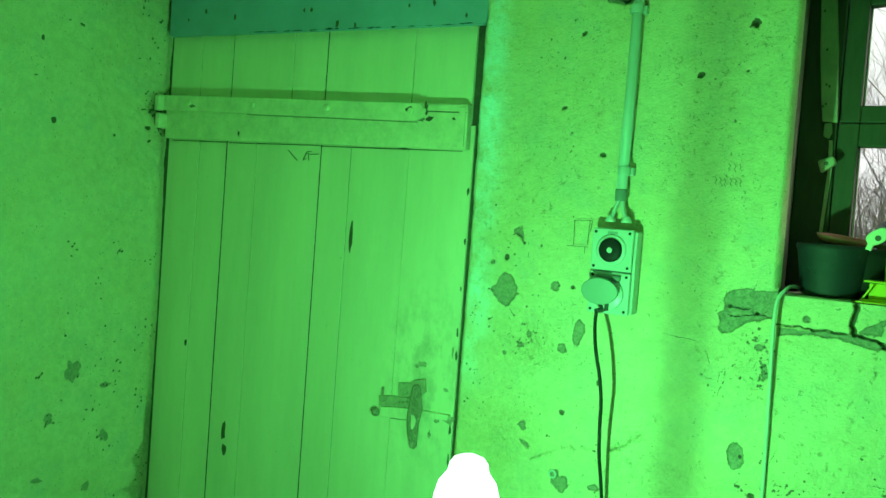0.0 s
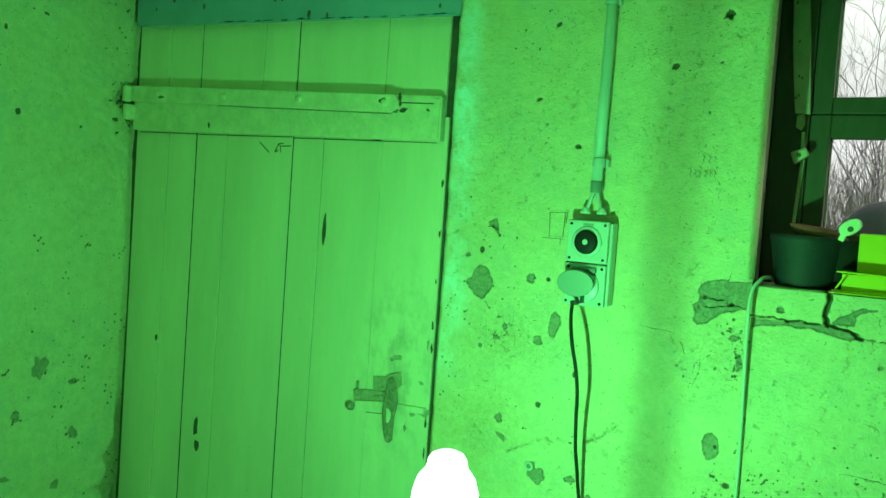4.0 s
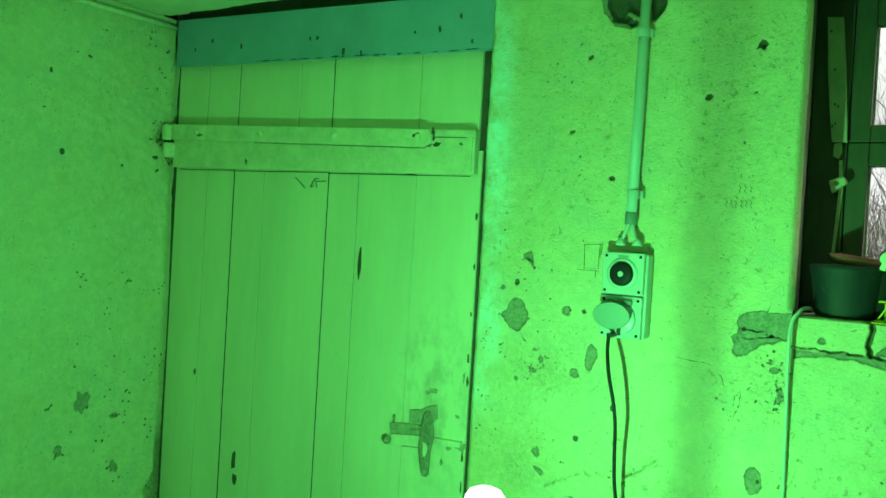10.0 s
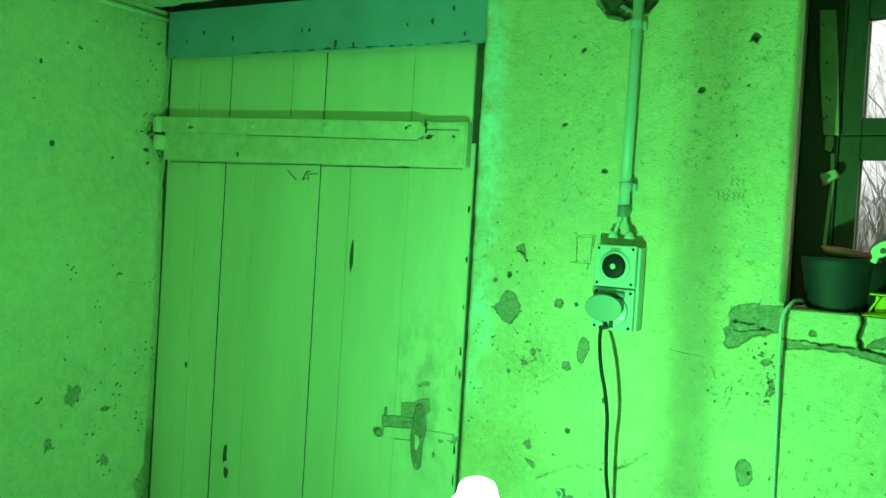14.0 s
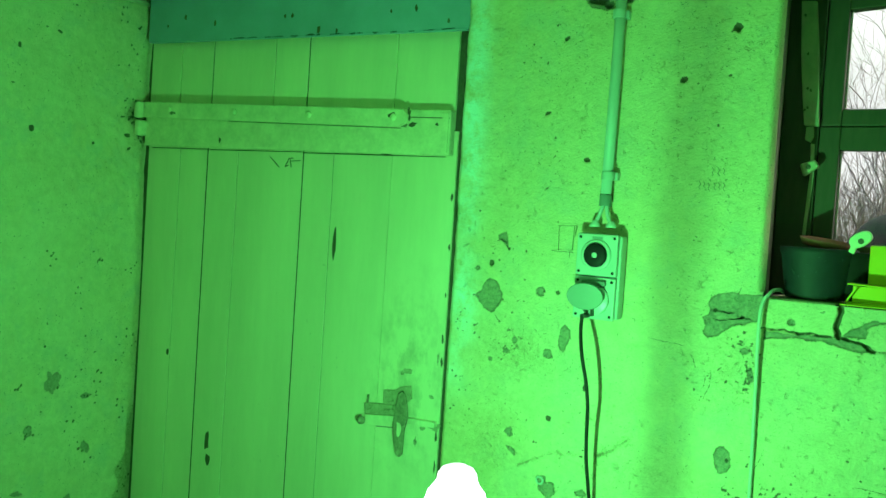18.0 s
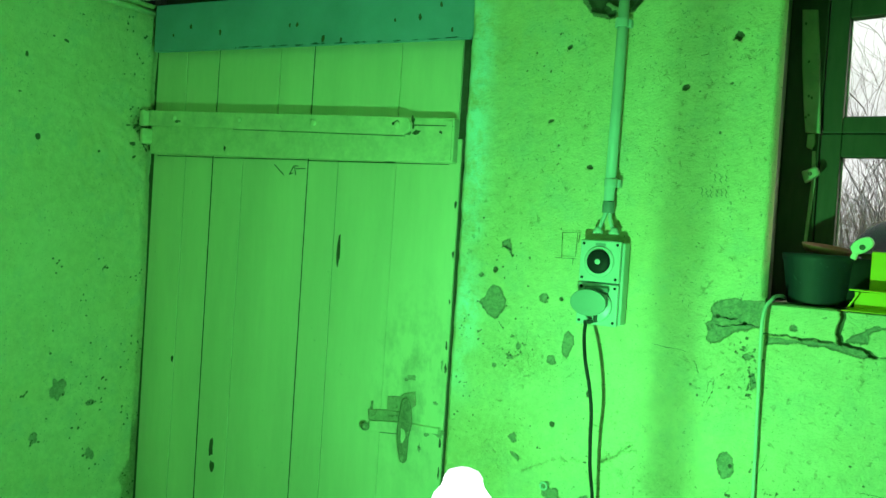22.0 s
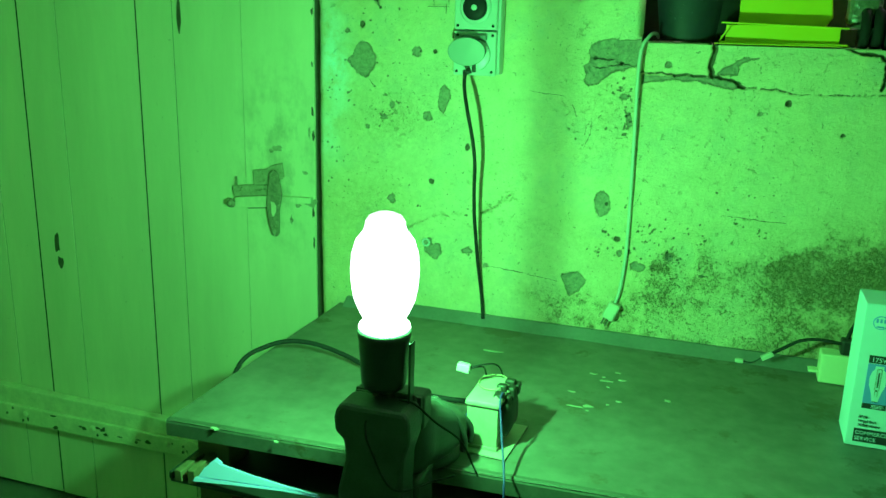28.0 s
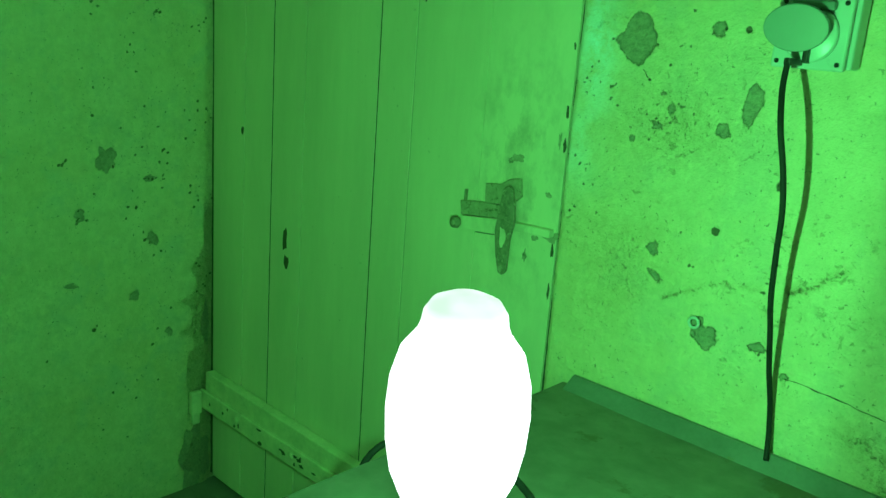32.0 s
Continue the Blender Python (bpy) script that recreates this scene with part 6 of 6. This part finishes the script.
# ---- on the sill ----
pot = thing("plant_pot", "dark plastic plant pot holding a terracotta piece on the sill", "pot")
PX, PY = -0.274, 2.042
part("pot_wall", lathe([(0.061, 1.566), (0.063, 1.570), (0.0765, 1.660), (0.0790, 1.664), (0.0795, 1.676), (0.076, 1.677), (0.071, 1.655), (0.060, 1.60)], 48, (PX, PY, 0), caps=False), M_POT, pot, smooth=True)
part("pot_base", lathe([(0.001, 1.5662), (0.062, 1.5664), (0.062, 1.572), (0.001, 1.573)], 32, (PX, PY, 0)), M_POT, pot)
rnd = random.Random(9)
for k in range(9):
    a, z = radians(-90 + rnd.uniform(-40, 55)), rnd.uniform(1.60, 1.665)
    r = 0.0635 + (z - 1.570) * 0.139 + 0.0006
    p0 = Vector((PX + r * math.cos(a), PY + r * math.sin(a), z))
    p1 = Vector((PX + r * math.cos(a + rnd.uniform(0.02, 0.12)), PY + r * math.sin(a + 0.06), z + rnd.uniform(-0.012, 0.006)))
    part("scratch", tube([p0, p1], rnd.uniform(0.0003, 0.0007), 5), M_SCUFF, pot)
# added black pot shape; gives the dark pot its shaded right side
pot2 = thing("plant_pot", "black pot shape added behind the dark pot as its shaded right side", "pot")
part("pot_wall", lathe([(0.050, 1.566), (0.061, 1.655), (0.065, 1.672), (0.061, 1.673), (0.055, 1.62)], 32, (-0.212, 2.068, 0), caps=False), M_HOSE, pot2, smooth=True)
shard = thing("terracotta_shard", "red terracotta saucer lying in the dark pot", "saucer")
part("saucer", turned(lathe([(0.020, 0), (0.048, 0.001), (0.056, 0.016), (0.052, 0.016), (0.045, 0.005), (0.002, 0.004)], 28), Matrix.Translation((PX + 0.012, PY, 1.6785)) @ pose(0, 0, 0, 4, 8, 0)), M_TERRA, shard, smooth=True)
knob = thing("window_fastener", "pale yellow plastic fastener lying on the pots", "fastener")
part("loop", turned(slab([(0.025 * math.cos(a) * (1 if math.cos(a) > 0 else 0.9), 0.0150 * math.copysign(abs(math.sin(a)) ** 0.7, math.sin(a))) for a in [2 * math.pi * k / 20 for k in range(20)]], "y", -0.008, 0.008, 0.003), Matrix.Translation((-0.190, 1.992, 1.700)) @ pose(0, 0, 0, 0, -34, 0)), M_STRIPBOX, knob)
part("stem", turned(box(-0.006, 0.006, -0.006, 0.006, -0.020, 0.0, 0.002), Matrix.Translation((-0.199, 1.995, 1.690)) @ pose(0, 0, 0, 0, 20, 0)), M_STRIPBOX, knob)
part("eye", turned(lathe([(0.006, 0), (0.006, 0.0012), (0.004, 0.002)], 14), Matrix.Translation((-0.188, 1.9845, 1.697)) @ pose(0, 0, 0, 90)), M_RUST, knob)

crate = thing("yellow_box", "bright yellow plastic box standing on the sill", "box")
part("box_body", slab([(-0.172, 1.600), (0.002, 1.600), (0.016, 1.622), (0.006, 1.690), (-0.172, 1.690)], "y", 2.015, 2.100, 0.003), M_YELLOW, crate)
part("box_foot", box(-0.165, -0.005, 2.02, 2.095, 1.5635, 1.600, 0.002), M_YELLOW, crate)
channel = thing("yellow_channel", "length of bright yellow plastic channel lying on the sill", "channel")
part("channel_base", box(-0.205, 0.045, 1.962, 2.002, 1.5655, 1.569, 0.001), M_YELLOW, channel)
part("channel_top", turned(box(-0.125, 0.125, -0.021, 0.021, -0.0015, 0.0015, 0.0006), Matrix.Translation((-0.080, 1.982, 1.604)) @ pose(0, 0, 0, 0, 1.5, -1.5)), M_YELLOW, channel)
part("channel_web", box(-0.195, 0.030, 1.978, 1.981, 1.569, 1.603), M_YELLOW, channel)
part("channel_web", turned(box(-0.0015, 0.0015, -0.016, 0.016, -0.019, 0.019), Matrix.Translation((-0.197, 1.982, 1.585)) @ pose(0, 0, 0, 0, 30, 0)), M_YELLOW, channel)
offcut = thing("yellow_offcut", "torn strip of yellow plastic hanging over the sill edge", "offcut")
part("strip", slab([(-0.215, 1.945), (-0.13, 1.948), (-0.06, 1.956), (0.03, 1.958), (0.05, 1.975), (-0.215, 1.975)], "z", 1.5632, 1.5652), M_YELLOW, offcut)
junk = thing("plastic_bag", "crumpled clear plastic wrapping beside a black coil on the sill", "bag")
part("wrap", rough_block(0.040, 0.105, 1.985, 2.045, 1.600, 1.690, 21, 0.02), M_WRAP, junk)
coil = thing("hose_coil", "black corrugated hose coiled on the sill", "hose")
for k in range(5):
    ringp = [Vector((0.075 + 0.024 * k, 1.995 + 0.030 * math.cos(a), 1.600 + 0.034 * math.sin(a))) for a in [2 * math.pi * j / 20 for j in range(21)]]
    part("hose_turn", tube(ringp, 0.0105, 10), M_HOSE, coil, smooth=True)

# ---- outside the window ----
ground = bmesh.new()
gx = [-400, -60, -12, -6, -3, -1, 0, 1, 3, 6, 12, 60, 400]
gy = [-400, -60, -12, -2.5, 2.25, 3, 4, 6, 9, 14, 60, 400]
gv = [[ground.verts.new((x, y, -0.13 + (0.1 * noise.noise((x * 0.3, y * 0.3, 0)) if 2.5 < y < 60 else 0))) for y in gy] for x in gx]
for i in range(len(gx) - 1):
    for j in range(len(gy) - 1):
        ground.faces.new((gv[i][j], gv[i + 1][j], gv[i + 1][j + 1], gv[i][j + 1]))
tagged(part("ground", ground, M_SOIL), "rough soil and dry grass outside", "ground", kind="structure")


def branch(bm, start, way, length, radius, depth, rnd):
    """A crooked limb that forks into ever thinner twigs."""
    line, p, w = [start.copy()], start.copy(), way.normalized()
    steps = 7
    for k in range(steps):
        w = (w + Vector((rnd.uniform(-1, 1), rnd.uniform(-1, 1), rnd.uniform(-0.5, 0.9))) * 0.34).normalized()
        p = p + w * (length / steps)
        line.append(p.copy())
    tube(line, radius, 5 if radius > 0.006 else 4, bm, taper=radius * 0.45)
    if depth:
        for k in range(rnd.randint(3, 4)):
            at = line[rnd.randint(2, steps)]
            branch(bm, at, w + Vector((rnd.uniform(-1, 1), rnd.uniform(-1, 1), rnd.uniform(-0.3, 0.9))) * 0.75, length * rnd.uniform(0.45, 0.72), radius * 0.62, depth - 1, rnd)


for k, (x, y, h, r, stems) in enumerate(((-0.95, 4.9, 1.7, 0.012, 8), (-0.45, 5.2, 1.8, 0.012, 9), (0.10, 5.0, 1.6, 0.011, 8), (0.65, 5.6, 1.7, 0.012, 6), (-1.45, 6.2, 2.0, 0.012, 4), (-0.65, 7.0, 2.1, 0.012, 4), (0.30, 7.6, 2.0, 0.012, 4))):
    rnd = random.Random(100 + k)
    bush = thing("bare_shrub", "leafless tangled shrub outside the window", "shrub", "shrubs outside", at=(0, 0, 0))
    bm = bmesh.new()
    for _ in range(stems):
        branch(bm, Vector((x + rnd.uniform(-0.25, 0.25), y + rnd.uniform(-0.25, 0.25), -0.2)), Vector((rnd.uniform(-0.45, 0.45), rnd.uniform(-0.3, 0.3), 1)), h * rnd.uniform(0.75, 1.15), r * rnd.uniform(0.35, 1.0), 4, rnd)
    part("limbs", bm, M_BARK, bush)
rnd = random.Random(55)
straw = bmesh.new()
for _ in range(7500):
    x, y = rnd.uniform(-2.2, 1.8), rnd.uniform(4.4, 5.4)
    h, lean = 2.22 - 1.1 * rnd.random() ** 1.3, rnd.uniform(-0.9, 0.9)
    w = rnd.uniform(0.003, 0.007)
    a, b = Vector((x, y, -0.15)), Vector((x + lean * h * 0.6, y + rnd.uniform(-0.2, 0.2), h - 0.1))
    mid = (a + b) / 2 + Vector((rnd.uniform(-0.1, 0.1), 0, 0.1))
    vs_ = [straw.verts.new(q) for q in (a - Vector((w, 0, 0)), a + Vector((w, 0, 0)), mid + Vector((w, 0, 0)), mid - Vector((w, 0, 0)), b)]
    straw.faces.new(vs_[:4])
    straw.faces.new((vs_[3], vs_[2], vs_[4]))
tagged(part("dry_grass", straw, M_STRAW), "tall dry grass and reeds outside the window", "grass", kind="stuff")
overcast = thing("backdrop", "bright even overcast sky beyond the shrubs", "sky", kind="structure")
bm = bmesh.new()
arc = [(70 * math.sin(radians(a)), 70 * math.cos(radians(a))) for a in range(-60, 61, 5)]
cols = [[bm.verts.new((x, y, z)) for z in (-4.0, 12.0, 30.0, 55.0)] for x, y in arc]
for a, b in zip(cols, cols[1:]):
    for k in range(3):
        bm.faces.new((a[k], b[k], b[k + 1], a[k + 1]))
part("cloud_cover", bm, M_CLOUD, overcast, smooth=True)
tank = thing("garden_tank", "dark rounded tank standing outside close to the window", "tank")
part("shell", lathe([(0.16, -0.13), (0.17, -0.05), (0.17, 1.60), (0.160, 1.668), (0.140, 1.713), (0.100, 1.761), (0.064, 1.785), (0.030, 1.797), (0.002, 1.800)], 40, (-0.170, 2.97, 0)), M_TANK, tank, smooth=True)
